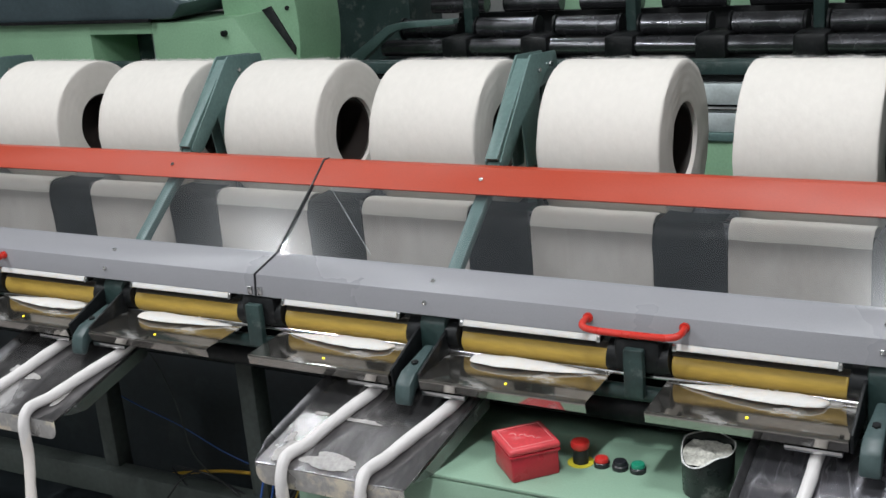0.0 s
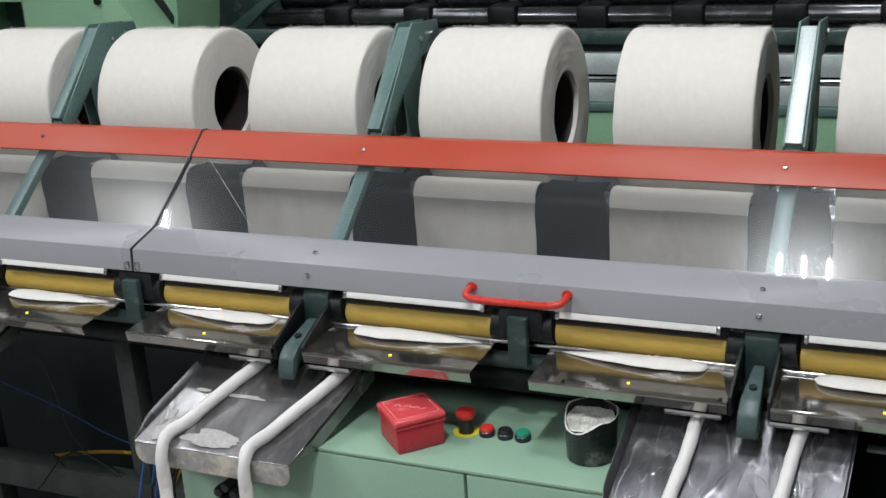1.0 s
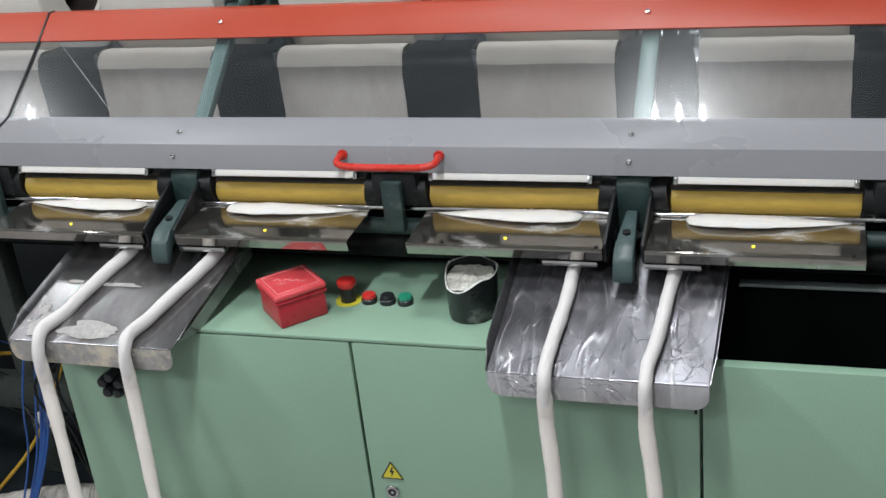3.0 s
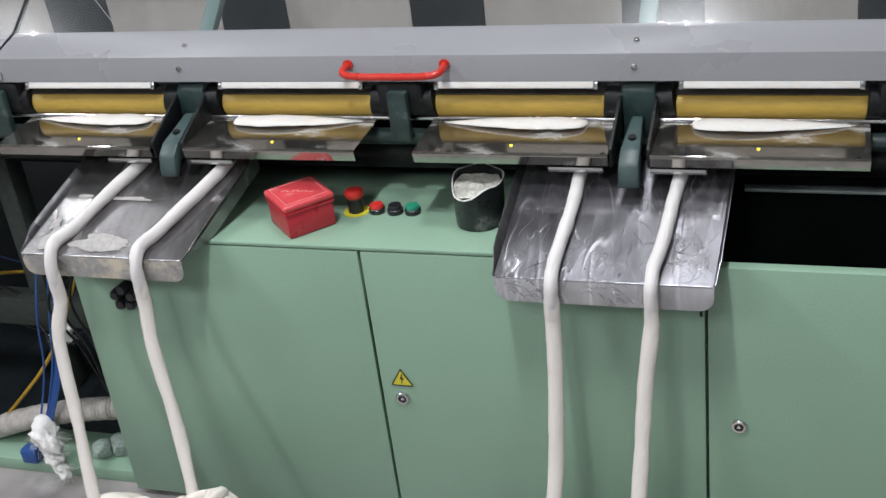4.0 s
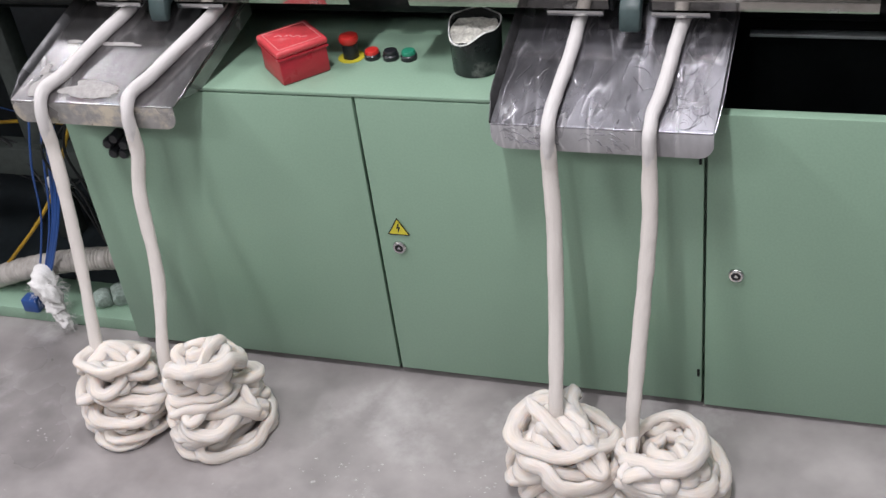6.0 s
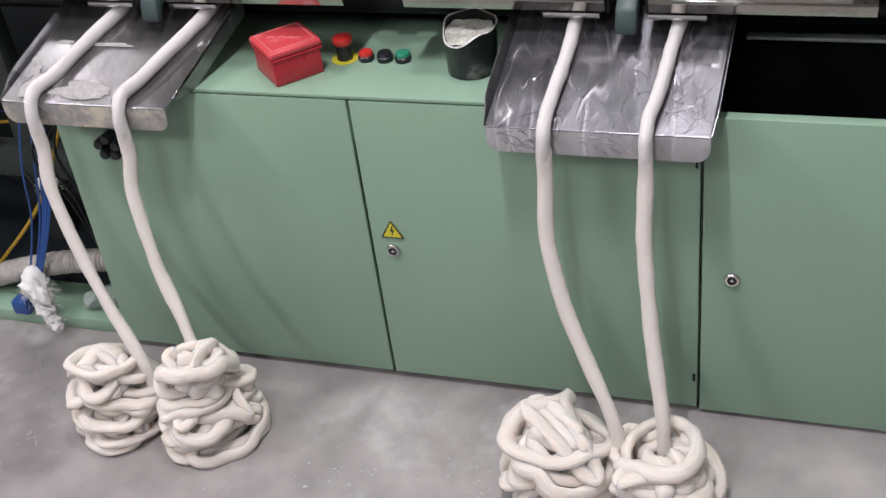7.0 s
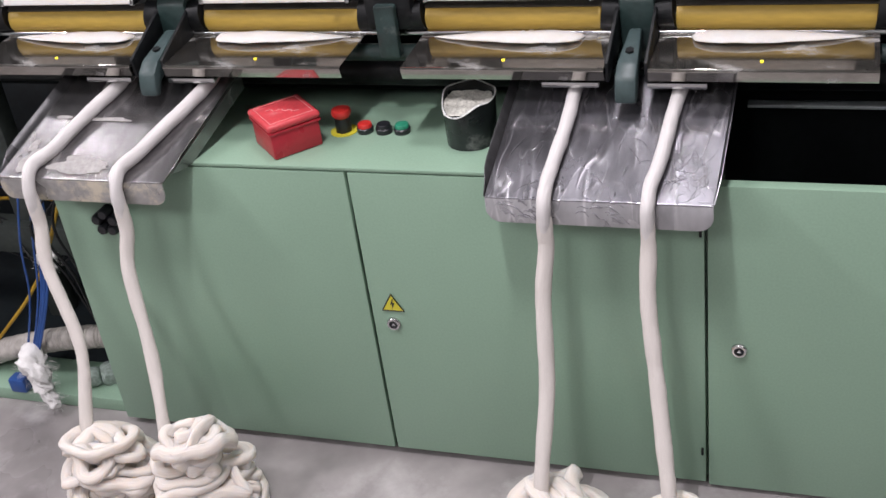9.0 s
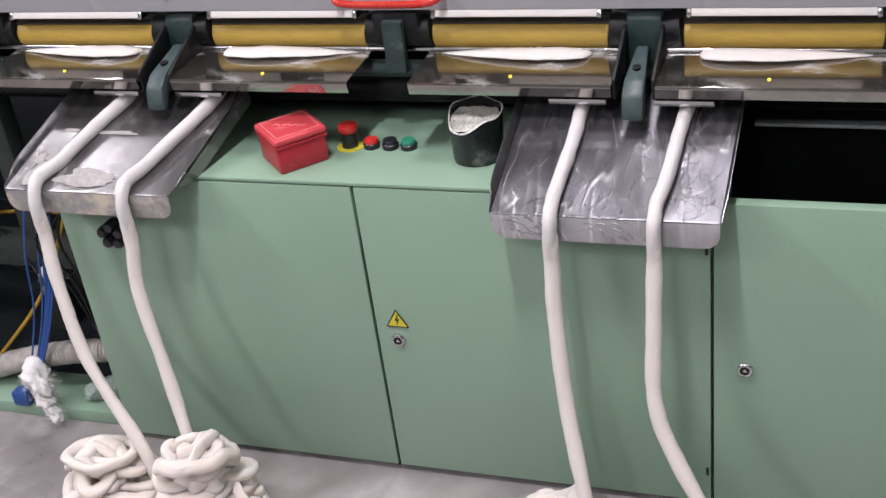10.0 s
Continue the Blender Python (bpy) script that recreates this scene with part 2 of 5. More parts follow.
def clear_mat():
    """A thin clear plastic sheet, scuffed and dusty, with a real gloss."""
    m = bpy.data.materials.new("clear_acrylic")
    m.use_nodes = True
    n, l = m.node_tree.nodes, m.node_tree.links
    out = n["Material Output"]
    n.remove(n["Principled BSDF"])
    tr, gl, df = n.new("ShaderNodeBsdfTransparent"), n.new("ShaderNodeBsdfGlossy"), n.new("ShaderNodeBsdfDiffuse")
    tr.inputs["Color"].default_value = (0.93, 0.938, 0.945, 1)
    gl.inputs["Roughness"].default_value = 0.015
    df.inputs["Color"].default_value = (0.5, 0.54, 0.58, 1)
    soft_gl, both = n.new("ShaderNodeBsdfGlossy"), n.new("ShaderNodeMixShader")
    soft_gl.inputs["Roughness"].default_value = 0.20
    both.inputs["Fac"].default_value = 0.5
    l.new(gl.outputs[0], both.inputs[1])
    l.new(soft_gl.outputs[0], both.inputs[2])
    lw, pw, fr = n.new("ShaderNodeLayerWeight"), n.new("ShaderNodeMath"), n.new("ShaderNodeMapRange")
    pw.operation = "POWER"
    pw.inputs[1].default_value = 4.0
    l.new(lw.outputs["Facing"], pw.inputs[0])
    l.new(pw.outputs[0], fr.inputs["Value"])
    fr.inputs["To Min"].default_value, fr.inputs["To Max"].default_value = 0.032, 0.8
    tc, nz, mr = n.new("ShaderNodeTexCoord"), n.new("ShaderNodeTexNoise"), n.new("ShaderNodeMapRange")
    nz.inputs["Scale"].default_value, nz.inputs["Detail"].default_value = 3.0, 8
    l.new(tc.outputs["Object"], nz.inputs["Vector"])
    l.new(nz.outputs["Fac"], mr.inputs["Value"])
    mr.inputs["From Min"].default_value, mr.inputs["From Max"].default_value = 0.3, 0.75
    mr.inputs["To Min"].default_value, mr.inputs["To Max"].default_value = 0.005, 0.028
    a, b = n.new("ShaderNodeMixShader"), n.new("ShaderNodeMixShader")
    l.new(mr.outputs["Result"], a.inputs["Fac"])
    l.new(tr.outputs[0], a.inputs[1])
    l.new(df.outputs[0], a.inputs[2])
    l.new(fr.outputs[0], b.inputs["Fac"])
    l.new(a.outputs[0], b.inputs[1])
    l.new(both.outputs[0], b.inputs[2])
    l.new(b.outputs[0], out.inputs["Surface"])
    return m


LAMP, LED, CLEAR = lamp_mat(), led_mat(), clear_mat()


# ---------- mesh helpers ----------
def thing(name, label, category, at=(0, 0, 0), group="", kind=""):
    ob = new(name)
    ob.location = at
    return tagged(ob, label, category, group, kind)


def mesh_of(name, bm, material, smooth=35):
    me = bpy.data.meshes.new(name)
    bmesh.ops.recalc_face_normals(bm, faces=bm.faces)
    bm.to_mesh(me)
    bm.free()
    me.materials.append(material)
    if smooth:
        for p in me.polygons:
            p.use_smooth = True
        me.set_sharp_from_angle(angle=radians(smooth))
    return me


def part(name, bm, material, parent, label="", smooth=35):
    ob = new(name, mesh_of(name, bm, material, smooth))
    ob.parent = parent
    return tagged(ob, label)


def solo(name, bm, material, label, category, group="", kind="", smooth=35):
    return tagged(new(name, mesh_of(name, bm, material, smooth)), label, category, group, kind)


def add_box(bm, x0, x1, y0, y1, z0, z1, bevel=0.0, seg=2):
    r = bmesh.ops.create_cube(bm, size=1, matrix=Matrix.Translation(((x0 + x1) / 2, (y0 + y1) / 2, (z0 + z1) / 2))
                              @ Matrix.Diagonal((x1 - x0, y1 - y0, z1 - z0, 1)))
    if bevel:
        es = {e for v in r["verts"] for e in v.link_edges}
        bmesh.ops.bevel(bm, geom=list(es), offset=bevel, segments=seg, profile=0.5, affect="EDGES")
    return bm


def box(x0, x1, y0, y1, z0, z1, bevel=0.0, seg=2):
    return add_box(bmesh.new(), x0, x1, y0, y1, z0, z1, bevel, seg)


def add_prism(bm, outline, x0, x1, bevel=0.0, axis="x"):
    """An outline of (y, z) points drawn out along x; axis 'y' takes (x, z), 'z' takes (x, y)."""
    def at(p, h):
        return {"x": (h, p[0], p[1]), "y": (p[0], h, p[1]), "z": (p[0], p[1], h)}[axis]
    a, b = [bm.verts.new(at(p, x0)) for p in outline], [bm.verts.new(at(p, x1)) for p in outline]
    fs = [bm.faces.new(a), bm.faces.new(b[::-1])]
    for i in range(len(a)):
        j = (i + 1) % len(a)
        fs.append(bm.faces.new((a[i], b[i], b[j], a[j])))
    bmesh.ops.recalc_face_normals(bm, faces=fs)
    if bevel:
        es = {e for f in fs for e in f.edges}
        bmesh.ops.bevel(bm, geom=list(es), offset=bevel, segments=2, profile=0.5, affect="EDGES")
    return bm


def prism(outline, x0, x1, bevel=0.0, axis="x"):
    return add_prism(bmesh.new(), outline, x0, x1, bevel, axis)


def add_rod(bm, p, q, r, seg=20, r2=None):
    p, q = Vector(p), Vector(q)
    d = q - p
    m = Matrix.Translation((p + q) / 2) @ d.to_track_quat("Z", "Y").to_matrix().to_4x4()
    bmesh.ops.create_cone(bm, cap_ends=True, segments=seg, radius1=r, radius2=r if r2 is None else r2, depth=d.length, matrix=m)
    return bm


def rod(p, q, r, seg=20, r2=None):
    return add_rod(bmesh.new(), p, q, r, seg, r2)


def add_lathe(bm, profile, seg=32, m=Matrix(), closed=False):
    """Turns (radius, height) points about the local z axis."""
    rings = []
    for r, h in profile:
        rings.append([bm.verts.new(m @ Vector((r * math.cos(2 * math.pi * i / seg), r * math.sin(2 * math.pi * i / seg), h))) for i in range(seg)])
    pairs = list(zip(rings, rings[1:])) + ([(rings[-1], rings[0])] if closed else [])
    for a, b in pairs:
        for i in range(seg):
            j = (i + 1) % seg
            bm.faces.new((a[i], a[j], b[j], b[i]))
    if not closed:
        for ring, flip in ((rings[0], True), (rings[-1], False)):
            if (ring[0].co - ring[seg // 2].co).length > 1e-5:
                bm.faces.new(ring[::-1] if flip else ring)
    return bm


def smooth_line(pts, per=8):
    """Catmull-Rom through the points."""
    p = [Vector(a) for a in pts]
    p = [2 * p[0] - p[1]] + p + [2 * p[-1] - p[-2]]
    out = []
    for i in range(1, len(p) - 2):
        for k in range(per):
            t = k / per
            out.append(0.5 * (2 * p[i] + (p[i + 1] - p[i - 1]) * t + (2 * p[i - 1] - 5 * p[i] + 4 * p[i + 1] - p[i + 2]) * t * t
                              + (3 * p[i] - p[i - 1] - 3 * p[i + 1] + p[i + 2]) * t ** 3))
    return out + [p[-2]]


def add_tube(bm, line, radius, seg=10, flat=1.0, wobble=0.0):
    """A tube along a line; radius a number or a function of 0..1; flat squashes it across its second axis."""
    n = len(line)
    up, prev = Vector((0, 0, 1)), None
    rings = []
    uv = bm.loops.layers.uv.verify()
    run = [0.0]
    for p, q in zip(line, line[1:]):
        run.append(run[-1] + (q - p).length)
    for i, c in enumerate(line):
        d = (line[min(i + 1, n - 1)] - line[max(i - 1, 0)]).normalized()
        if prev is None:
            a = d.cross(up if abs(d.z) < 0.9 else Vector((1, 0, 0))).normalized()
        else:
            a = (prev - d * prev.dot(d)).normalized()
        prev = a
        b = d.cross(a)
        r = radius(i / (n - 1)) if callable(radius) else radius
        ring = []
        for k in range(seg):
            w = 2 * math.pi * k / seg
            rr = r * (1 + wobble * noise.noise(c * 38 + Vector((k * 0.6, 0, 0)))) if wobble else r
            ring.append(bm.verts.new(c + a * math.cos(w) * rr + b * math.sin(w) * rr * flat))
        rings.append(ring)
    for i, (p, q) in enumerate(zip(rings, rings[1:])):
        for k in range(seg):
            j = (k + 1) % seg
            face = bm.faces.new((p[k], p[j], q[j], q[k]))
            for corner, at in zip(face.loops, ((run[i], k), (run[i], k + 1), (run[i + 1], k + 1), (run[i + 1], k))):
                corner[uv].uv = (at[0], 0.08 * at[1] / seg)
    bm.faces.new(rings[0][::-1])
    bm.faces.new(rings[-1])
    return bm


def tube(pts, radius, seg=10, per=8, flat=1.0, wobble=0.0):
    return add_tube(bmesh.new(), smooth_line(pts, per), radius, seg, flat, wobble)


# ---------- the hall ----------
HEADS = [-2.543, -2.073, -1.603, -1.133, -0.663, -0.193, 0.277, 0.747, 1.217]
POSTS = [-2.310, -1.370, -0.430, 0.510, 1.450]
HANGERS = [-1.840, -0.900, 0.040, 0.980]
LIFT = 0.028

solo("floor", box(-9, 9, -7, 9, -0.1, 0.0), FLOOR, "worn grey painted concrete floor with pale scuffs", "floor", kind="structure", smooth=0)
solo("wall_north", box(-9, 9, 9, 9.2, 0, 4.6), WALL, "plain pale grey hall wall", "wall", kind="structure", smooth=0)
solo("wall_south", box(-9, 9, -7.2, -7, 0, 4.6), WALL, "plain pale grey hall wall", "wall", kind="structure", smooth=0)
solo("wall_west", box(-9.2, -9, -7, 9, 0, 4.6), WALL, "plain pale grey hall wall", "wall", kind="structure", smooth=0)
solo("wall_east", box(9, 9.2, -7, 9, 0, 4.6), WALL, "plain pale grey hall wall", "wall", kind="structure", smooth=0)
solo("ceiling", box(-9, 9, -7, 9, 4.6, 4.75), WALL, "pale hall ceiling", "ceiling", kind="structure", smooth=0)


def ceiling_lamp(x, y, turn, watts, long=1.45):
    t = thing("ceiling_lamp", "white ceiling batten with a bright tube", "lamp", (x, y, 3.9), "hall ceiling lamps")
    t.rotation_euler = (0, 0, turn)
    part("housing", box(-long / 2 - 0.02, long / 2 + 0.02, -0.02, 0.02, 0.03, 0.08, 0.01), GALV, t)
    part("tube", rod((-long / 2, 0, 0.0), (long / 2, 0, 0.0), 0.008, 12), LAMP, t, "glowing white tube")
    part("hanger", rod((0, 0, 0.09), (0, 0, 0.70), 0.006, 8), GALV, t)
    a = bpy.data.lights.new("lamp_light", "AREA")
    a.shape, a.size, a.size_y, a.energy, a.color = "RECTANGLE", long, 0.016, watts, (0.94, 0.97, 1.0)
    o = new("lamp_light", a)
    o.matrix_world = pose(x, y, 3.86, 0, 0, math.degrees(turn))


for lx, ly, watts, long in ((-2.95, -4.0, 102, 1.45), (-0.34, -4.0, 43, 1.45), (0.27, -4.0, 43, 1.45), (3.4, -4.0, 29, 1.45),
                            (-2.95, -1.2, 82, 0.7), (0.27, -1.2, 75, 0.7), (3.4, -1.2, 24, 0.7),
                            (-2.95, 0.20, 19, 0.42), (0.17, 0.20, 12, 0.42), (0.27, 0.20, 12, 0.42), (0.37, 0.20, 12, 0.42),
                            (0.27, 1.75, 7, 1.45), (-2.95, 1.75, 16, 1.45), (0.27, 4.6, 22, 1.45), (-2.95, 4.6, 22, 1.45)):
    ceiling_lamp(lx, ly, math.pi / 2, watts, long)


# ---------- control cabinet ----------
def lock(parent, x, z):
    """A round chrome lock, its face towards the room."""
    m = pose(x, 0.0, z, 90)
    k = part("lock", add_lathe(bmesh.new(), [(0.0085, 0.0), (0.0145, 0.0), (0.0145, 0.004), (0.0125, 0.0065), (0.0090, 0.0065), (0.0085, 0.004)], 28, m, closed=True), CHROME, parent, "round chrome cabinet lock")
    part("lock_core", add_lathe(bmesh.new(), [(0.0, 0.0), (0.0084, 0.0), (0.0084, 0.0035), (0.0, 0.0035)], 24, m), BTN_BLACK, k)
    part("key_pin", prism([(x - 0.0042, z - 0.003), (x + 0.0042, z - 0.003), (x, z + 0.0045)], -0.0058, -0.0036, axis="y"), CHROME, k)
    return k


cab = thing("control_cabinet", "pale green steel control cabinet with two doors", "cabinet")
part("body", box(-0.666, 0.654, 0.022, 0.40, 0.02, 0.692), GREEN, cab)
part("plinth", box(-0.64, 0.64, 0.05, 0.38, 0.0, 0.02), BLACK, cab)
part("top_panel", box(-0.668, 0.654, 0.0, 0.256, 0.6935, 0.701, 0.002), GREEN, cab)
d1 = part("door", box(-0.666, -0.0035, 0.0, 0.02, 0.018, 0.6905, 0.002), GREEN, cab)
d2 = part("door", box(0.0025, 0.652, 0.0, 0.02, 0.018, 0.6905, 0.002), GREEN, cab)
lock(d2, 0.045, 0.351)
sign = part("warning_sign", prism([(0.026, 0.383), (0.071, 0.383), (0.0485, 0.422)], -0.0022, 0.001, axis="y"), SIGN_YELLOW, d2, "yellow warning triangle with a black flash")
bmz = bmesh.new()
for a, b in (((0.026, 0.383), (0.071, 0.383)), ((0.071, 0.383), (0.0485, 0.422)), ((0.0485, 0.422), (0.026, 0.383))):
    add_rod(bmz, (a[0], -0.0022, a[1]), (b[0], -0.0022, b[1]), 0.0012, 6)
add_prism(bmz, [(0.0500, 0.411), (0.0445, 0.398), (0.0490, 0.399), (0.0470, 0.387), (0.0538, 0.402), (0.0493, 0.4012), (0.0522, 0.411)], -0.0034, -0.002, axis="y")
part("sign_print", bmz, BTN_BLACK, sign)
for z in (0.10, 0.60):
    part("hinge", rod((0.646, -0.004, z - 0.008), (0.646, -0.004, z + 0.008), 0.0025, 10), BLACK, d2)
kb = bmesh.new()
add_lathe(kb, [(0.0, 0.0), (0.024, 0.0), (0.024, 0.016), (0.0, 0.016)], 20, pose(-0.532, -0.001, 0.572, 90))
for k in range(5):
    w = radians(90 + 72 * k)
    add_lathe(kb, [(0.0, 0.0), (0.012, 0.0), (0.012, 0.022), (0.009, 0.027), (0.0, 0.028)], 14, pose(-0.532 + 0.020 * math.cos(w), -0.010, 0.572 + 0.020 * math.sin(w), 90))
part("rotary_knob", kb, BTN_BLACK, d1, "black lobed knob")


def push_button(name, x, y, cap, label):
    b = part(name, add_lathe(bmesh.new(), [(0.0, 0.0), (0.0160, 0.0), (0.0165, 0.009), (0.0145, 0.011), (0.0, 0.011)], 28, pose(x, y, 0.701)), BTN_BLACK, cab, label)
    part("cap", add_lathe(bmesh.new(), [(0.0140, 0.0), (0.0140, 0.005), (0.0125, 0.0075), (0.0, 0.008)], 28, pose(x, y, 0.712)), cap, b)


push_button("push_button", -0.010, 0.146, BTN_RED, "red push button")
push_button("push_button", 0.029, 0.146, BTN_BLACK, "black push button")
push_button("push_button", 0.066, 0.147, BTN_GREEN, "green push button")
es = part("emergency_stop", add_lathe(bmesh.new(), [(0.0, 0.0), (0.0160, 0.0), (0.0155, 0.026), (0.0170, 0.030), (0.0, 0.030)], 28, pose(-0.055, 0.146, 0.7025)), BTN_BLACK, cab, "red mushroom stop button on a yellow ring")
part("collar", add_lathe(bmesh.new(), [(0.0, 0.0), (0.027, 0.0), (0.027, 0.0015), (0.0, 0.0015)], 32, pose(-0.055, 0.146, 0.701)), SIGN_YELLOW, es)
part("mushroom_cap", add_lathe(bmesh.new(), [(0.014, 0.0), (0.0185, 0.006), (0.0200, 0.012), (0.0180, 0.018), (0.0, 0.020)], 28, pose(-0.055, 0.146, 0.7305)), BTN_RED, es)

side = thing("machine_cabinet", "pale green steel machine cabinet, open above", "cabinet")
part("body", box(0.6575, 1.75, 0.012, 0.40, 0.02, 0.30), GREEN, side)
part("door", prism([(0.0, 0.012), (0.0, 0.691), (0.024, 0.691), (0.024, 0.676), (0.010, 0.676), (0.010, 0.012)], 0.6575, 1.75, 0.0015), GREEN, side)
part("plinth", box(0.68, 1.73, 0.05, 0.38, 0.0, 0.02), BLACK, side)
# Near-black boards stand in for the unlit inside of the opening.
part("inner_wall", box(0.6575, 1.75, 0.31, 0.33, 0.30, 0.82), SHADE_DARK, side)
part("inner_floor", box(0.6575, 1.75, 0.03, 0.31, 0.40, 0.42), SHADE_DARK, side)
part("inner_rail", box(0.70, 1.75, 0.285, 0.309, 0.697, 0.704, 0.002), GALV, side, "dusty steel rail inside the opening")
lock(side, 0.713, 0.351)

# ---------- machine frame ----------
mf = thing("combing_machine", "dark green cast frame of a combing machine", "machine")
part("lower_tube", rod((-2.9, 0.25, 0.822), (1.9, 0.25, 0.822), 0.017), TEAL, mf)
part("dark_shaft", rod((-2.9, 0.29, 0.765), (1.9, 0.29, 0.765), 0.030), BLACK, mf)
part("delivery_shaft", rod((-2.9, 0.243, 0.8655), (1.9, 0.243, 0.8655), 0.005), CHROME, mf, "bright steel shaft")
part("girder", box(-2.9, 1.9, 0.34, 0.44, 0.70, 0.865, 0.004), SHADE_DARK, mf)
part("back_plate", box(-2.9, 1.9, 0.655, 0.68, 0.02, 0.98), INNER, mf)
part("lower_beam", box(-2.9, -0.69, 0.30, 0.36, 0.25, 0.33, 0.004), FRAME_GREY, mf)
part("under_rail", box(-2.9, 1.9, 0.325, 0.339, 0.735, 0.765, 0.003), FRAME_GREY, mf)
# A near-black slab added for the shade behind the base ledge.
part("shade_slab", box(-2.9, -0.672, 0.17, 0.65, 0.0, 0.03), INNER, mf, "near-black slab standing in for shade under the machine")
part("base_plinth", box(-2.9, -0.672, 0.035, 0.165, 0.0, 0.035, 0.003), GREEN, mf, "green painted base ledge")
for lx in (-2.6, -1.59, -1.06):
    part("leg", box(lx - 0.028, lx + 0.028, 0.33, 0.39, 0.03, 0.72, 0.01), FRAME_GREY, mf)

bb = thing("bearing_bracket", "dark green cast bearing bracket with a curved foot", "bracket", (POSTS[2], 0, LIFT), "bearing brackets")
part("upright", prism([(0.235, 0.80), (0.36, 0.80), (0.36, 0.93), (0.265, 0.93), (0.235, 0.90)], -0.032, 0.032, 0.006), TEAL, bb)
foot_mesh = prism([(0.24, 0.845), (0.215, 0.856), (0.118, 0.832), (0.094, 0.815), (0.086, 0.790), (0.085, 0.770), (0.100, 0.766), (0.115, 0.79), (0.22, 0.82)], -0.019, 0.019, 0.006)
for v in foot_mesh.verts:
    v.co.x *= min(1.0, 0.45 + 0.55 * max(0.0, 0.24 - v.co.y) / 0.11)
part("foot", foot_mesh, FOOT, bb, "curved grey-green foot")
for s in (-1, 1):
    part("cheek", prism([(0.11, 0.80), (0.26, 0.82), (0.26, 0.895), (0.235, 0.888), (0.105, 0.838)], s * 0.034 - 0.003, s * 0.034 + 0.003, 0.001), BLACK, bb)
    part("end_bearing", rod((s * 0.034, 0.264, 0.868), (s * 0.066, 0.262, 0.872), 0.034, 24), BLACK, bb)
part("bolt", rod((0, 0.152, 0.835), (0, 0.150, 0.8445), 0.008, 6), BLACK, bb)
for x in POSTS:
    if x != POSTS[2]:
        copy_thing(bb, pose(x, 0, LIFT))

hb = thing("hanger_bracket", "dark green hanging bracket between two rollers", "bracket", (HANGERS[2], 0, LIFT), "hanger brackets")
part("plate", box(-0.021, 0.021, 0.205, 0.225, 0.80, 0.905, 0.005), TEAL, hb)
part("block", box(-0.05, 0.05, 0.226, 0.30, 0.845, 0.92, 0.015), BLACK, hb)
for s in (-1, 1):
    part("end_bearing", rod((s * 0.03, 0.264, 0.868), (s * 0.067, 0.262, 0.872), 0.034, 24), BLACK, hb)
for x in HANGERS:
    if x != HANGERS[2]:
        copy_thing(hb, pose(x, 0, LIFT))

# ---------- delivery heads ----------
yr = thing("detaching_roller", "ochre rubber-covered steel roller in black bearings", "roller", (HEADS[5], 0.264, 0.863 + LIFT), "detaching rollers")
part("cover", add_lathe(bmesh.new(), [(0.0, -0.168), (0.026, -0.168), (0.028, -0.166), (0.028, 0.166), (0.026, 0.168), (0.0, 0.168)], 32, pose(0, 0, 0, 0, 90)), YELLOW, yr)
part("journal", rod((-0.19, 0, 0), (0.19, 0, 0), 0.010), CHROME, yr)
sc = thing("clearer_strip", "thin brown-grey clearer strip above a roller", "strip", (HEADS[5], 0, LIFT), "clearer strips")
part("strip", prism([(0.2445, 0.8875), (0.2570, 0.8940), (0.262, 0.8945), (0.262, 0.8925), (0.2580, 0.8920), (0.2455, 0.8855)], -0.169, 0.169), CLEARER, sc)
part("felt", prism([(0.2210, 0.9085), (0.2215, 0.9120), (0.2255, 0.9205), (0.246, 0.9205), (0.246, 0.9085)], -0.152, 0.152, 0.001), WEB, sc, "white cotton felt")
for s_ in (-1, 1):
    part("felt_clip", prism([(0.2200, 0.906), (0.2195, 0.909), (0.2240, 0.9208), (0.248, 0.9208), (0.248, 0.906)], s_ * 0.1565 - 0.004, s_ * 0.1565 + 0.004, 0.001), CHROME, sc)
dp = thing("delivery_plate", "polished steel delivery plate with a turned-down lip", "plate", (HEADS[5] - 0.013, 0.006, LIFT), "delivery plates")
part("plate", prism([(0.0970, 0.806), (0.0992, 0.806), (0.0960, 0.8262), (0.300, 0.8335), (0.300, 0.8365), (0.0960, 0.8296), (0.0943, 0.8291), (0.0930, 0.8281), (0.0922, 0.8264), (0.0920, 0.8245)], -0.186, 0.186), STEEL, dp, smooth=8)
part("indicator", add_lathe(bmesh.new(), [(0.0, 0.0), (0.003, 0.0), (0.003, 0.002), (0.0, 0.003)], 14, pose(0.0, 0.125, 0.8305)), LED, dp, "small yellow lamp")
part("under_strip", prism([(0.105, 0.788), (0.105, 0.798), (0.145, 0.804), (0.145, 0.794)], -0.190, -0.088, 0.001), CHROME, dp)
for i, x in enumerate(HEADS):
    if i != 5:
        copy_thing(yr, pose(x, 0.264, 0.863 + LIFT))
        copy_thing(sc, pose(x, 0, LIFT))
        plate = copy_thing(dp, pose(x + (0.009 if i % 2 == 0 else -0.013), 0.006, LIFT))
        if i % 2 == 0:
            for strip in plate.children:
                if strip.name.startswith("under_strip"):
                    strip.location.x += 0.262


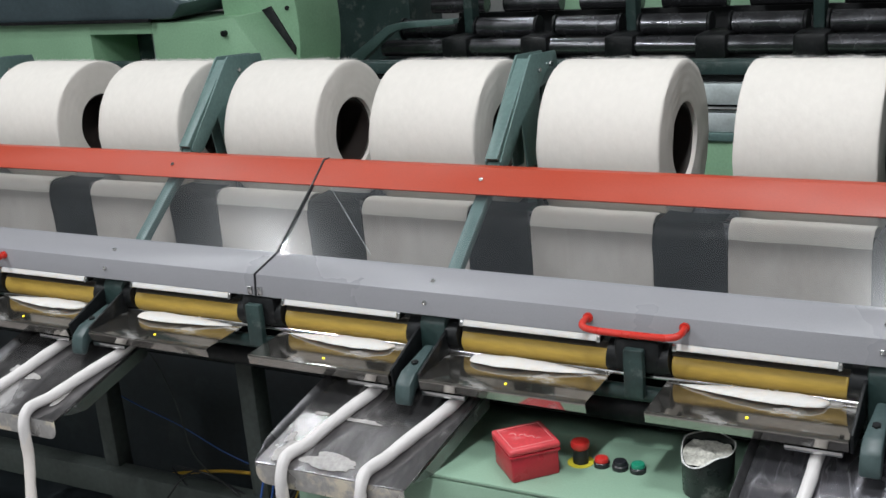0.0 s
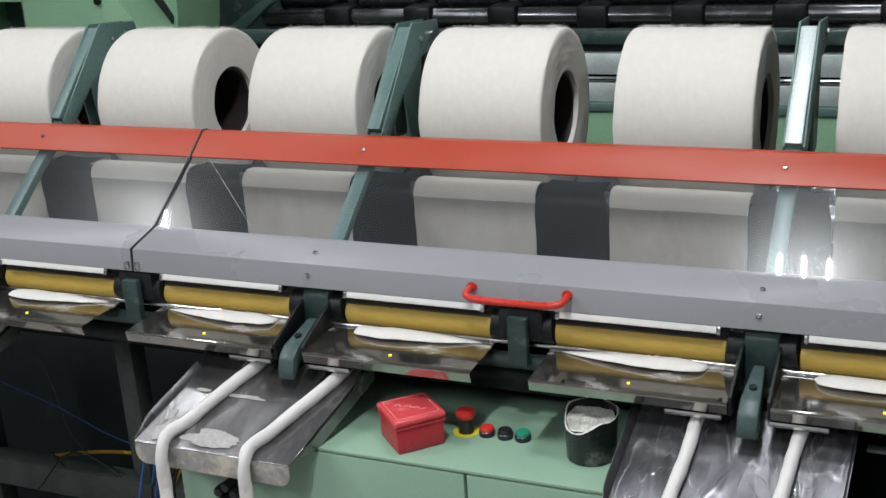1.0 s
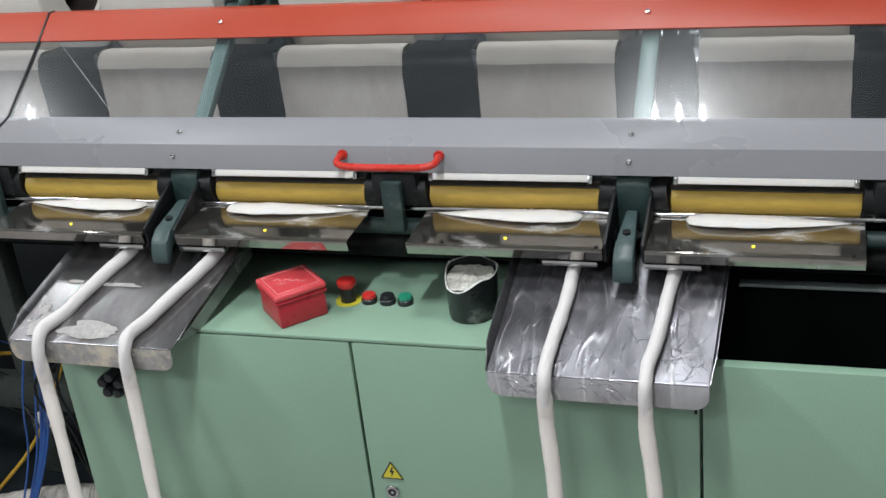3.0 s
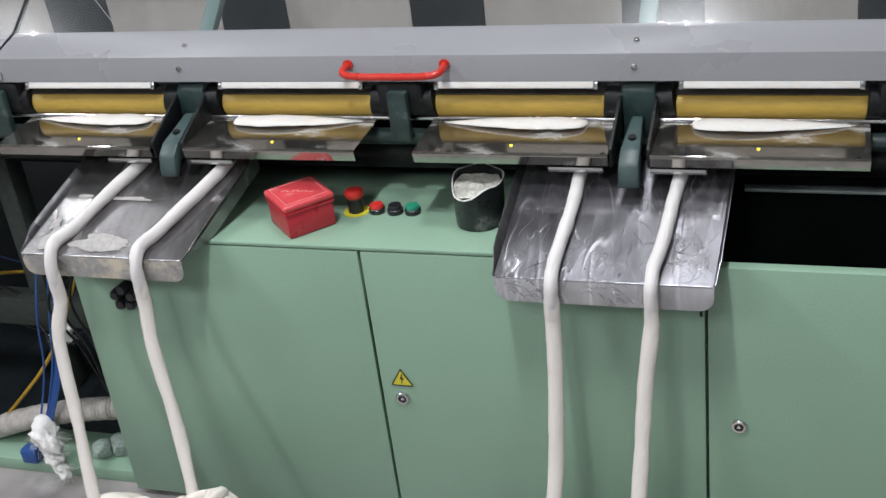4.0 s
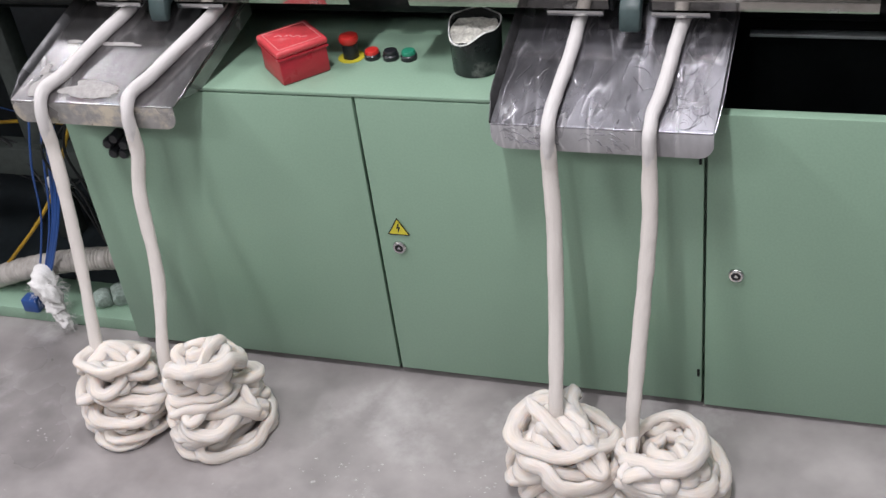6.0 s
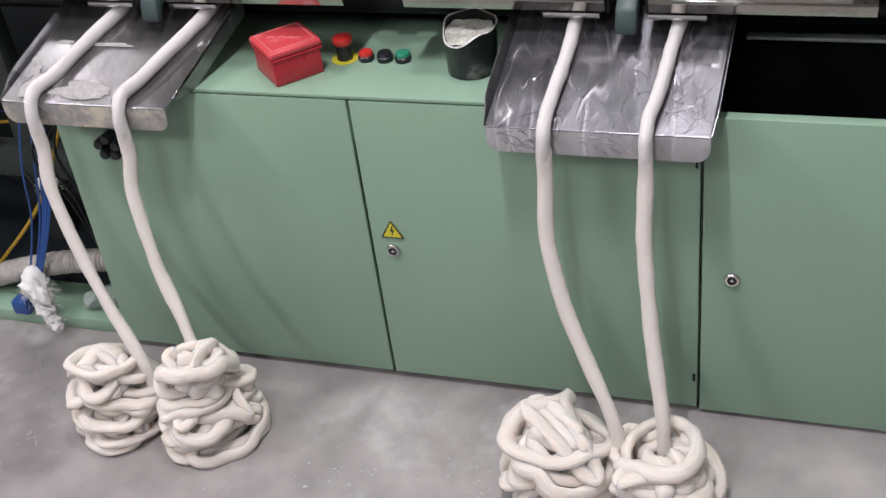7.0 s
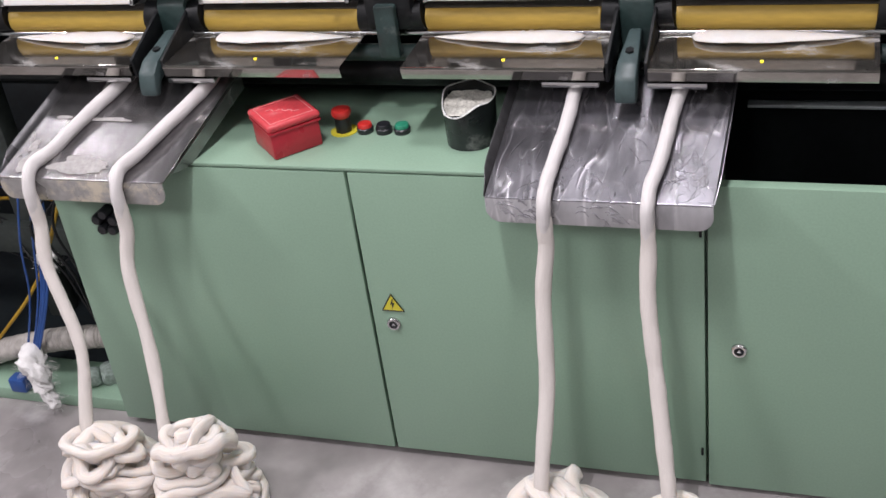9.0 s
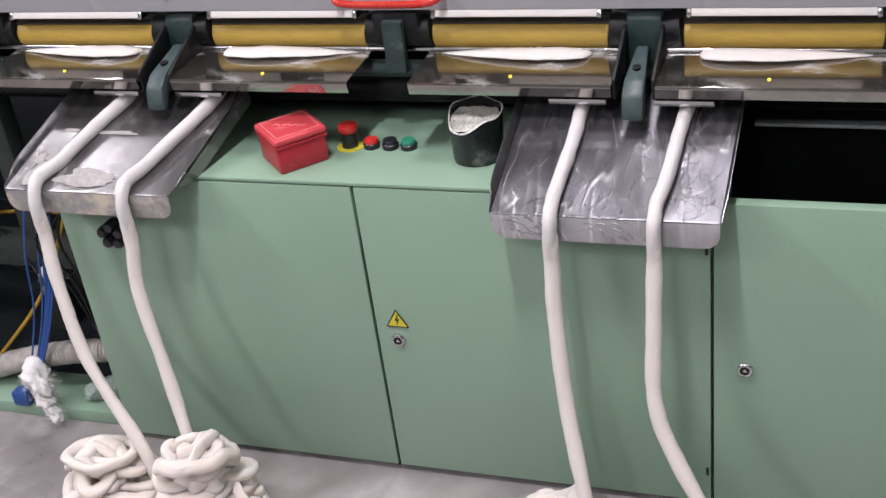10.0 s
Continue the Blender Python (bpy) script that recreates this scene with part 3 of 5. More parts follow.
def web(x, flip):
    """The fan of fibre that leaves the roller: a soft, lens-shaped pad."""
    bm = bmesh.new()
    rows = []
    nu, nv = 36, 10
    for i in range(nu + 1):
        u = i / nu
        w = (max(0.0, u) ** 0.85 * max(0.0, 1 - u) ** 0.33) * 1.55
        px = (-0.15 + 0.29 * u) * flip
        ring = []
        for k in range(nv):
            a = 2 * math.pi * k / nv
            depth, high = 0.035 * w + 0.0005, 0.0075 * w + 0.0004
            q = Vector((x + px, 0.228 - depth * 0.55 + math.cos(a) * depth, 0.863 + high + math.sin(a) * high))
            q += 0.003 * w * noise.noise_vector(q * 30)
            q.z = max(q.z, 0.8575 + 0.034 * (q.y - 0.092) + 0.0012)
            ring.append(bm.verts.new(q))
        rows.append(ring)
    for a, b in zip(rows, rows[1:]):
        for k in range(nv):
            j = (k + 1) % nv
            bm.faces.new((a[k], a[j], b[j], b[k]))
    bm.faces.new(rows[0][::-1])
    bm.faces.new(rows[-1])
    return solo("fibre_web", bm, WEB, "soft white cotton web gathering on a steel plate", "web", "fibre webs", smooth=80)


for i, x in enumerate(HEADS):
    web(x, 1 if i % 2 == 0 else -1)


# ---------- sliver trays ----------
def tray(x0, x1, shear, flange, skin, lip, label):
    t = thing("sliver_tray", label, "tray", group="sliver trays")
    f = Vector((0, -0.082, 0.703))
    b = Vector((shear, 0.19, 0.806))
    bm = bmesh.new()
    xs = [x0, x0 + 0.006] + [x0 + (x1 - x0) * k / 14 for k in range(1, 14)] + [x1 - 0.006, x1]
    th = 0.0022
    grid = []
    for s in (0, -th):
        g = []
        for j in range(9):
            c = f.lerp(b, j / 8)
            g.append([bm.verts.new((x + c.x, c.y, c.z + s + (0.0016 * noise.noise(Vector((x * 9, c.y * 9, 3))) if 0 < i < len(xs) - 1 else 0)))
                      for i, x in enumerate(xs)])
        grid.append(g)
    for g in grid:
        for r, q in zip(g, g[1:]):
            for i in range(len(xs) - 1):
                bm.faces.new((r[i], r[i + 1], q[i + 1], q[i]))
    part("tray_floor", bm, skin, t, smooth=60)
    # front lip with rounded lower corners
    w, c, r = [], 0.050, 0.026
    for cx, cz, a0 in ((x1 - r, 0.703 - c + r, -90), (x0 + r, 0.703 - c + r, 180)):
        for k in range(7):
            a = radians(a0 + (15 * k if a0 == -90 else 15 * k))
            w.append((cx + r * math.cos(a), cz + r * math.sin(a)))
    right, left = w[:7], w[7:]
    outline = [(x0, 0.702), *left, *right, (x1, 0.702)]
    part("front_lip", prism(outline, -0.0850, -0.0828, 0.0006, axis="y"), lip, t)
    part("fold", rod((x0 + 0.002, -0.0822, 0.7005), (x1 - 0.002, -0.0822, 0.7005), 0.0030, 14), skin, t)
    # upturned sides, swelling towards the back
    for sx, nm, tall, out in ((x0, -1, 0.014, 0.010), (x1, 1, 0.006, 0.004)):
        bm = bmesh.new()
        lo, hi = [], []
        for k in range(13):
            p = f.lerp(b, k / 12)
            g = min(1.0, k / 2.5)
            g = g * g * (3 - 2 * g)
            lo.append(Vector((sx + p.x, p.y, p.z - 0.004)))
            hi.append(Vector((sx + p.x + nm * (0.001 + out * g), p.y, p.z + 0.001 + tall * g)))
        for off in (0, nm * 0.0016):
            va, vb = [bm.verts.new(p + Vector((off, 0, 0))) for p in lo], [bm.verts.new(p + Vector((off, 0, 0))) for p in hi]
            for k in range(12):
                bm.faces.new((va[k], va[k + 1], vb[k + 1], vb[k]))
            if off:
                for k in range(12):
                    bm.faces.new((vb[k], vb[k + 1], up[k + 1], up[k]))
            up = vb
        part("side_lip", bm, skin if nm > 0 else SIDE, t, smooth=60)
    if flange > 0.02:
        sk = prism([(-0.060, 0.7085), (-0.040, 0.702), (0.0, 0.699), (0.19, 0.770), (0.19, 0.803)], x1 + 0.0035, x1 + 0.0055)
        for v in sk.verts:
            v.co.x += shear * (v.co.y + 0.082) / 0.272
        part("skirt", sk, skin, t)
    part("bracket", box((x0 + x1) / 2 - 0.05 + shear, (x0 + x1) / 2 + 0.05 + shear, 0.16, 0.26, 0.72, 0.786, 0.003), TEAL, t)
    return t


def on_tray(x, y, shear, lift=0.0):
    """A place on a tray's sloping floor."""
    k = (y + 0.082) / 0.272
    return Vector((x + shear * k, y, 0.703 + 0.103 * k + lift))


def residue(t, cx, cy, wide, deep, shear, seed):
    """A thin flake with a ragged outline, lying on a tray: dried residue together with painted-in reflections."""
    bm = bmesh.new()
    rims = []
    for lift, shrink in ((0.0010, 1.0), (0.0017, 0.995)):
        ring = []
        for k in range(90):
            a = 2 * math.pi * k / 90
            c = Vector((math.cos(a), math.sin(a), seed))
            r = (1 + 0.60 * noise.noise(c * 1.1) + 0.14 * noise.noise(c * 5) + 0.07 * noise.noise(c * 14)) * shrink
            px = math.copysign(abs(math.cos(a)) ** 0.7, math.cos(a))
            ring.append(bm.verts.new(on_tray(cx + wide * r * px, max(-0.078, cy + deep * r * math.sin(a)), shear, lift)))
        rims.append(ring)
    for k in range(90):
        j = (k + 1) % 90
        bm.faces.new((rims[0][k], rims[0][j], rims[1][j], rims[1][k]))
    bm.faces.new(rims[1])
    part("residue_glare_flake", bm, RESIDUE_GLARE, t, "pale dried residue and painted reflections", smooth=20)


def creases(t, x0, x1, shear, seed):
    """Fine standing creases of the film that clings to a tray: a fan down the slope, curls at one side, crumples on the lip."""
    r = random.Random(seed)
    bm = bmesh.new()
    wide = x1 - x0
    for k in range(110):
        kind = r.random()
        if kind < 0.3:      # long folds down the slope
            u, y, a, bend, long = r.random() ** 0.8, r.uniform(-0.078, 0.09), None, r.gauss(0, 0.4), r.uniform(0.025, 0.065)
        elif kind < 0.72:   # short puckers near the lip
            u, y, a, bend, long = r.random(), r.uniform(-0.078, -0.02), None, r.gauss(0, 1.0), r.uniform(0.008, 0.022)
        else:               # curls beside the second strand
            u, y, a, bend, long = r.gauss(0.87, 0.06), r.gauss(-0.025, 0.028), r.uniform(0, 6.28), r.gauss(0, 2.6), r.uniform(0.02, 0.06)
        if a is None:
            a = radians(90 + 48 * (u - 0.5) + r.gauss(0, 13))
        p = Vector((x0 + 0.012 + (wide - 0.024) * min(1.0, u), max(-0.076, y)))
        pts = []
        for i in range(9):
            pts.append(on_tray(min(x1 - 0.004, max(x0 + 0.004, p.x)), min(0.17, max(-0.079, p.y)), shear, 0.0010 + 0.0008 * noise.noise(Vector((p.x * 60, p.y * 60, k)))))
            p = p + Vector((math.cos(a), math.sin(a))) * long / 8
            a += bend / 8 + r.gauss(0, 0.10)
        fat = r.uniform(0.00028, 0.0006) * (1.7 if r.random() < 0.12 else 1)
        add_tube(bm, pts, lambda q, fat=fat: fat * (0.2 + 3 * q * (1 - q)), 5)
    for k in range(46):
        x = x0 + 0.016 + (r.uniform(0.0, 0.085) if k < 30 else r.uniform(0.14, 0.22))
        z = r.uniform(0.664, 0.698)
        a = r.uniform(-0.7, 0.5)
        long = r.uniform(0.008, 0.024)
        pts = [Vector((x + long * q * math.cos(a), -0.0854, min(0.700, max(0.658, z + long * q * math.sin(a) + 0.003 * math.sin(q * 5))))) for q in (0, 0.25, 0.5, 0.75, 1)]
        fat = r.uniform(0.0006, 0.0016)
        add_tube(bm, pts, lambda q, fat=fat: fat * (0.25 + 3 * q * (1 - q)), 5)
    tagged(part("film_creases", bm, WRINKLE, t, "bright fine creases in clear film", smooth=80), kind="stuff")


near_tray = tray(-0.705, -0.338, 0.055, 0.034, STEEL_SCUFF, STEEL_LIP, "scuffed sheet-steel tray carrying two slivers")
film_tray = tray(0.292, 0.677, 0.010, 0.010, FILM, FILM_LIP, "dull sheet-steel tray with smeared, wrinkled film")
far_tray = tray(-1.665, -1.300, 0.055, 0.034, STEEL_SCUFF, STEEL_LIP, "scuffed sheet-steel tray carrying two slivers")
for spot in ((-0.540, -0.050, 0.060, 0.022, 1), (-0.655, -0.046, 0.022, 0.026, 2), (-0.672, -0.010, 0.010, 0.012, 5), (-0.560, 0.060, 0.050, 0.005, 4), (-0.655, 0.064, 0.022, 0.004, 6)):
    residue(near_tray, *spot[:4], 0.055, spot[4])
for spot in ((-1.500, 0.030, 0.022, 0.012, 7), (-1.580, 0.045, 0.014, 0.010, 8), (-1.352, 0.000, 0.010, 0.040, 9)):
    residue(far_tray, *spot[:4], 0.055, spot[4])
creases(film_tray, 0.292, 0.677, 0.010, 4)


# ---------- safety covers ----------
def cover(x0, x1):
    t = thing("safety_cover", "hinged clear cover with red top rail and grey bottom rail", "cover", group="safety covers")
    part("bottom_rail", prism([(0.226, 0.949), (0.232, 1.001), (0.330, 1.025), (0.330, 1.021), (0.235, 0.996), (0.230, 0.949)], x0, x1, 0.0008), GREY, t, "grey enamelled folded rail", smooth=20)
    part("top_rail", prism([(0.500, 1.149), (0.562, 1.197), (0.584, 1.197), (0.584, 1.193), (0.564, 1.191), (0.503, 1.145)], x0, x1, 0.0008), RED_RAIL, t, "orange-red enamelled rail", smooth=20)
    p = part("clear_panel", prism([(0.318, 1.0165), (0.315, 1.0185), (0.510, 1.154), (0.513, 1.1515)], x0 + 0.003, x1 - 0.003), CLEAR, t, "scuffed clear plastic sheet", smooth=0)
    p.visible_shadow = False
    mid = (x0 + x1) / 2
    h = part("handle", tube([(mid - 0.10, 0.232, 0.984), (mid - 0.102, 0.206, 0.982), (mid - 0.096, 0.190, 0.979), (mid - 0.07, 0.184, 0.976), (mid, 0.184, 0.975),
                             (mid + 0.07, 0.184, 0.976), (mid + 0.096, 0.190, 0.979), (mid + 0.102, 0.206, 0.982), (mid + 0.10, 0.232, 0.984)], 0.0072, 12), RED_HANDLE, t, "red plastic bow handle")
    for sx in (mid - 0.10, mid + 0.10):
        part("handle_foot", rod((sx, 0.2290, 0.984), (sx, 0.224, 0.984), 0.0105, 18), RED_HANDLE, h)
    for s in (-0.480, 0.464):
        for yy, zz, tilt in ((0.272, 1.012, 14), (0.2285, 0.977, 83), (0.532, 1.1745, 38)):
            part("screw", add_lathe(bmesh.new(), [(0.0, 0.0), (0.0058, 0.0), (0.0052, 0.003), (0.003, 0.0042), (0.0028, 0.002), (0.0, 0.002)], 16, pose(mid + s, yy, zz, tilt)), CHROME, t)
    for sx, dx in ((x0, -0.0018), (x1, 0.0002)):
        part("edge_seal", prism([(0.224, 0.948), (0.230, 1.003), (0.330, 1.028), (0.500, 1.152), (0.562, 1.200), (0.585, 1.199), (0.585, 1.190), (0.50, 1.140), (0.33, 1.012), (0.24, 0.99), (0.234, 0.948)],
                                sx + dx, sx + dx + 0.0016), BTN_BLACK, t, "black edge seal")
    for sx in (x0 + 0.012, x1 - 0.012):
        part("end_clip", box(sx - 0.006, sx + 0.006, 0.222, 0.24, 0.952, 0.972, 0.002), CHROME, t)
    return t


main_cover = cover(-0.896, 0.978)
part("scratch", rod((-0.838, 0.494, 1.1448), (-0.640, 0.340, 1.0363), 0.0005, 6), GALV, main_cover, "long pale scratch on the clear sheet")
cover(-2.780, -0.9005)
cover(0.985, 2.86)

# ---------- laps ----------
LAP_R, LAP_Y, LAP_Z = 0.195, 0.855, 1.206


def fuzz(count, seed):
    """Loose fibres standing off the top of a lap, too fine to count."""
    rnd = random.Random(seed)
    bm = bmesh.new()
    tufts = [rnd.uniform(-0.14, 0.14) for _ in range(9)]
    for _ in range(count):
        a = radians(rnd.gauss(101, 7))
        x = rnd.uniform(-0.146, 0.146) if rnd.random() < 0.55 else max(-0.146, min(0.146, rnd.choice(tufts) + rnd.gauss(0, 0.006)))
        p = Vector((x, -math.cos(a) * LAP_R, math.sin(a) * LAP_R))
        d = Vector((rnd.gauss(0, 0.7), -math.cos(a), math.sin(a))).normalized()
        h = rnd.uniform(0.003, 0.008) + (0.006 * rnd.random() if rnd.random() < 0.12 else 0)
        line = [p, p + d * h * 0.5 + Vector((rnd.gauss(0, 0.002), 0, 0)), p + d * h + Vector((rnd.gauss(0, 0.005), rnd.gauss(0, 0.003), 0))]
        add_tube(bm, line, 0.00017, 3)
    return bm


def lap(x):
    t = thing("cotton_lap", "thick white cotton lap roll on a dark core", "lap roll", (x, LAP_Y, LAP_Z), "cotton laps")
    wound = [(0.095 + 0.089 * k / 22, 0.1515 + 0.0018 * math.sin(math.pi * k / 22) + (0.0003 if k % 2 else -0.0002) * (1 + 0.8 * math.sin(k * 1.9))) for k in range(23)]
    prof = [(r, -h) for r, h in wound] + [(0.1925, -0.1515), (LAP_R, -0.1475)]
    prof += [(LAP_R + 0.0008 * math.sin(k * 1.7), -0.1475 + 0.295 * k / 12) for k in range(1, 12)]
    prof += [(LAP_R, 0.1475), (0.1925, 0.1515)] + wound[::-1]
    bm = add_lathe(bmesh.new(), prof, 72, pose(0, 0, 0, 0, 90), closed=True)
    for v in bm.verts:
        r = Vector((0, v.co.y, v.co.z))
        v.co += r.normalized() * 0.0015 * noise.noise(v.co * 14)
        v.co.x += 0.0018 * noise.noise(v.co * 25 + Vector((7, 0, 0)))
    part("wound_cotton", bm, COTTON, t, smooth=60)
    part("core", add_lathe(bmesh.new(), [(0.0945, -0.140), (0.0945, 0.140), (0.086, 0.140), (0.086, -0.140)], 40, pose(0, 0, 0, 0, 90), closed=True), BROWN_CORE, t, "dark brown tube")
    part("core_hub", add_lathe(bmesh.new(), [(0.0, -0.05), (0.0855, -0.05), (0.0855, 0.05), (0.0, 0.05)], 32, pose(0, 0, 0, 0, 90)), BROWN_CORE, t)
    tagged(part("fibre_fuzz", fuzz(700, int(x * 100)), WEB, t, "wispy loose fibres"), kind="stuff")
    return t


LAPS = [lap(x - 0.009) for x in HEADS]

def lap_bracket(x, face, half, label):
    t = thing("lap_bracket", label, "bracket", (x, 0, 0), "lap brackets")
    part("channel_web", prism([(0.583, 1.2125), (0.603, 1.2015), (0.700, 1.290), (0.812, 1.398), (0.792, 1.416), (0.680, 1.308)], -half, half, 0.002), face, t)
    part("lower_arm", prism([(0.330, 0.985), (0.340, 0.965), (0.505, 1.095), (0.585, 1.150), (0.612, 1.196), (0.600, 1.202), (0.580, 1.180), (0.490, 1.112)], -half, half, 0.002), TEAL_LIGHT, t)
    for s in (-1, 1):
        part("cheek", prism([(0.592, 1.203), (0.606, 1.176), (0.640, 1.190), (0.722, 1.268), (0.742, 1.150), (0.800, 1.150), (0.836, 1.335), (0.930, 1.352), (0.955, 1.375), (0.945, 1.412), (0.796, 1.424), (0.784, 1.414)],
                            s * (half + 0.003) - 0.0025, s * (half + 0.003) + 0.0025, 0.001), TEAL_LIGHT, t)
        part("bolt", rod((s * (half + 0.004), 0.905, 1.385), (s * (half + 0.013), 0.905, 1.385), 0.008, 8), CHROME, t)
        part("bolt", rod((s * (half + 0.004), 0.835, 1.380), (s * (half + 0.011), 0.835, 1.380), 0.006, 8), CHROME, t)
    part("back_stay", prism([(0.79, 1.02), (0.83, 1.02), (0.92, 1.36), (0.875, 1.36)], -half * 0.8, half * 0.8, 0.002), TEAL, t)
    return t


for x in POSTS:
    if x == POSTS[3]:
        lap_bracket(x + 0.002, GALV, 0.017, "slanting bracket with a bare galvanised face between two laps")
    else:
        lap_bracket(x - 0.006, TEAL_LIGHT, 0.016, "slanting grey-green steel bracket between two laps")

# lap rollers under the laps, and the sheets that run down from them behind the clear cover
for yy in (0.745, 0.965):
    solo("lap_roller", rod((-2.9, yy, 0.978), (1.9, yy, 0.978), 0.06, 32), ROLLER_DARK, "long dark steel roller carrying the laps", "roller", "lap rollers")


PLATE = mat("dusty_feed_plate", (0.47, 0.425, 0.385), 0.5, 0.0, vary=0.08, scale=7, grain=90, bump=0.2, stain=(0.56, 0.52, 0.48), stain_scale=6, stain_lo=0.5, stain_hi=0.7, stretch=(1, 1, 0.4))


def ribbon(x, pts, thick, half):
    line = smooth_line([(0, a, b) for a, b in pts], 5)
    bm = bmesh.new()
    rows = []
    for off in (0.0, thick):
        rows.append([[bm.verts.new((x - half + 2 * half * i / 12 + 0.002 * noise.noise(Vector((i, p.z * 20, x))), p.y + off, p.z - off + 0.0015 * noise.noise(Vector((i * 0.7, p.z * 12, x))))) for i in range(13)] for p in line])
    for g in rows:
        for r, q in zip(g, g[1:]):
            for i in range(12):
                bm.faces.new((r[i], r[i + 1], q[i + 1], q[i]))
    return bm


for x in HEADS:
    t = thing("lap_sheet", "white cotton sheet feeding from a lap over a dull plate", "cotton sheet", group="lap sheets")
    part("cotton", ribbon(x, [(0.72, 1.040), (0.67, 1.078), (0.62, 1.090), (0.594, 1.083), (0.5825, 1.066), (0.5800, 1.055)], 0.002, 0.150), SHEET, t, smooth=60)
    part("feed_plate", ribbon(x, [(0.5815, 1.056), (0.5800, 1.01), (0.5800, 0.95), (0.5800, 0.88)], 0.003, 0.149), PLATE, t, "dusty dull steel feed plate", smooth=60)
for x in POSTS + HANGERS:
    sh = bmesh.new()
    rows_ = []
    for yy, zz, half in ((0.574, 0.88, 0.080), (0.571, 0.98, 0.083), (0.568, 1.030, 0.084), (0.569, 1.050, 0.083), (0.573, 1.068, 0.080), (0.581, 1.080, 0.076), (0.592, 1.086, 0.072), (0.66, 1.087, 0.070)):
        rows_.append([sh.verts.new((x + half * k / 4, yy + 0.010 * abs(k / 4) ** 3, zz)) for k in range(-4, 5)])
    for p, q in zip(rows_, rows_[1:]):
        for k in range(8):
            sh.faces.new((p[k], p[k + 1], q[k + 1], q[k]))
    bmesh.ops.solidify(sh, geom=sh.faces[:], thickness=0.004)
    solo("guide_shield", sh, SHIELD,
         "dark blue-grey guide shield between cotton sheets", "shield", "guide shields")

# ---------- things on the cabinet ----------
rb = thing("lidded_box", "small red plastic box with a worn lid, on a green cabinet", "box", (-0.146, 0.010, 0.7012))
rb.rotation_euler = (0, 0, radians(46))
rb.scale = (1.05, 1.05, 1.05)
rb_body = bmesh.new()
add_prism(rb_body, [(0.004, 0.004), (0.100, 0.004), (0.100, 0.100), (0.004, 0.100)], 0.0, 0.054, 0.004, "z")
part("body", rb_body, BOXRED, rb)
part("rim", box(0.001, 0.103, 0.001, 0.103, 0.049, 0.055, 0.002), BOXRED, rb)
lid = part("lid", box(0.0, 0.104, 0.0, 0.104, 0.0552, 0.069, 0.006, 3), LIDRED, rb)
bmr = bmesh.new()
for a, b in (((0.010, 0.010), (0.094, 0.010)), ((0.094, 0.010), (0.094, 0.094)), ((0.094, 0.094), (0.010, 0.094)), ((0.010, 0.094), (0.010, 0.010))):
    add_rod(bmr, (*a, 0.0689), (*b, 0.0689), 0.0010, 6)
part("worn_edge_line", bmr, PINK, lid, "pale worn line")
bmr = bmesh.new()
for k, (u, v, w, h) in enumerate(((0.030, 0.070, 0.010, 0.003), (0.036, 0.064, 0.003, 0.010), (0.045, 0.058, 0.008, 0.003), (0.052, 0.052, 0.003, 0.011), (0.058, 0.045, 0.010, 0.003),
                                  (0.064, 0.039, 0.003, 0.009), (0.071, 0.032, 0.009, 0.003))):
    add_box(bmr, u - w / 2, u + w / 2, v - h / 2, v + h / 2, 0.0685, 0.0697, 0.0004, 1)
part("faded_print", bmr, PINK, lid, "pale illegible print")

RIM = mat("pale_torn_rim", (0.66, 0.66, 0.64), 0.6, vary=0.3, scale=50, grain=150, bump=0.4)
cup = thing("cut_cup", "cut-down black cup filled with grey waste, standing on a green cabinet", "cup", (0.213, 0.124, 0.7012))
cup.scale = (1.06, 1.06, 1.0)
cm, seg = bmesh.new(), 48
rings = []
for inner in (0, 1):
    for h in (0.0, 0.25, 0.5, 0.75, 1.0) if not inner else (1.0, 0.75, 0.5):
        ring = []
        for i in range(seg):
            a = 2 * math.pi * i / seg
            rim = 0.092 + 0.007 * math.sin(a) - 0.017 * max(0, math.cos(a + radians(126))) ** 2.5 + 0.002 * math.sin(5 * a)
            pinch = 1 + h * (0.05 * math.cos(3 * (a + radians(105))) + 0.06 * max(0, math.cos(a + radians(105))) ** 8)
            r = (0.0445 + 0.003 * h) * pinch - 0.0016 * inner + 0.0008 * noise.noise(Vector((math.cos(a) * 3, math.sin(a) * 3, h * 4)))
            ring.append(cm.verts.new((r * math.cos(a), r * math.sin(a), h * rim)))
        rings.append(ring)
for p, q in zip(rings, rings[1:]):
    for i in range(seg):
        cm.faces.new((p[i], p[(i + 1) % seg], q[(i + 1) % seg], q[i]))
cm.faces.new(rings[0][::-1])
part("wall", cm, CUPBLACK, cup, smooth=50)
line = []
for i in range(seg + 1):
    a = 2 * math.pi * i / seg
    rim = 0.092 + 0.007 * math.sin(a) - 0.017 * max(0, math.cos(a + radians(126))) ** 2.5 + 0.002 * math.sin(5 * a)
    pinch = 1 + (0.05 * math.cos(3 * (a + radians(105))) + 0.06 * max(0, math.cos(a + radians(105))) ** 8)
    line.append(Vector((0.0472 * pinch * math.cos(a), 0.0472 * pinch * math.sin(a), rim)))
part("rim", add_tube(bmesh.new(), line, 0.0014, 8, wobble=0.7), RIM, cup, "pale ragged rim")
wm = bmesh.new()
grid = []
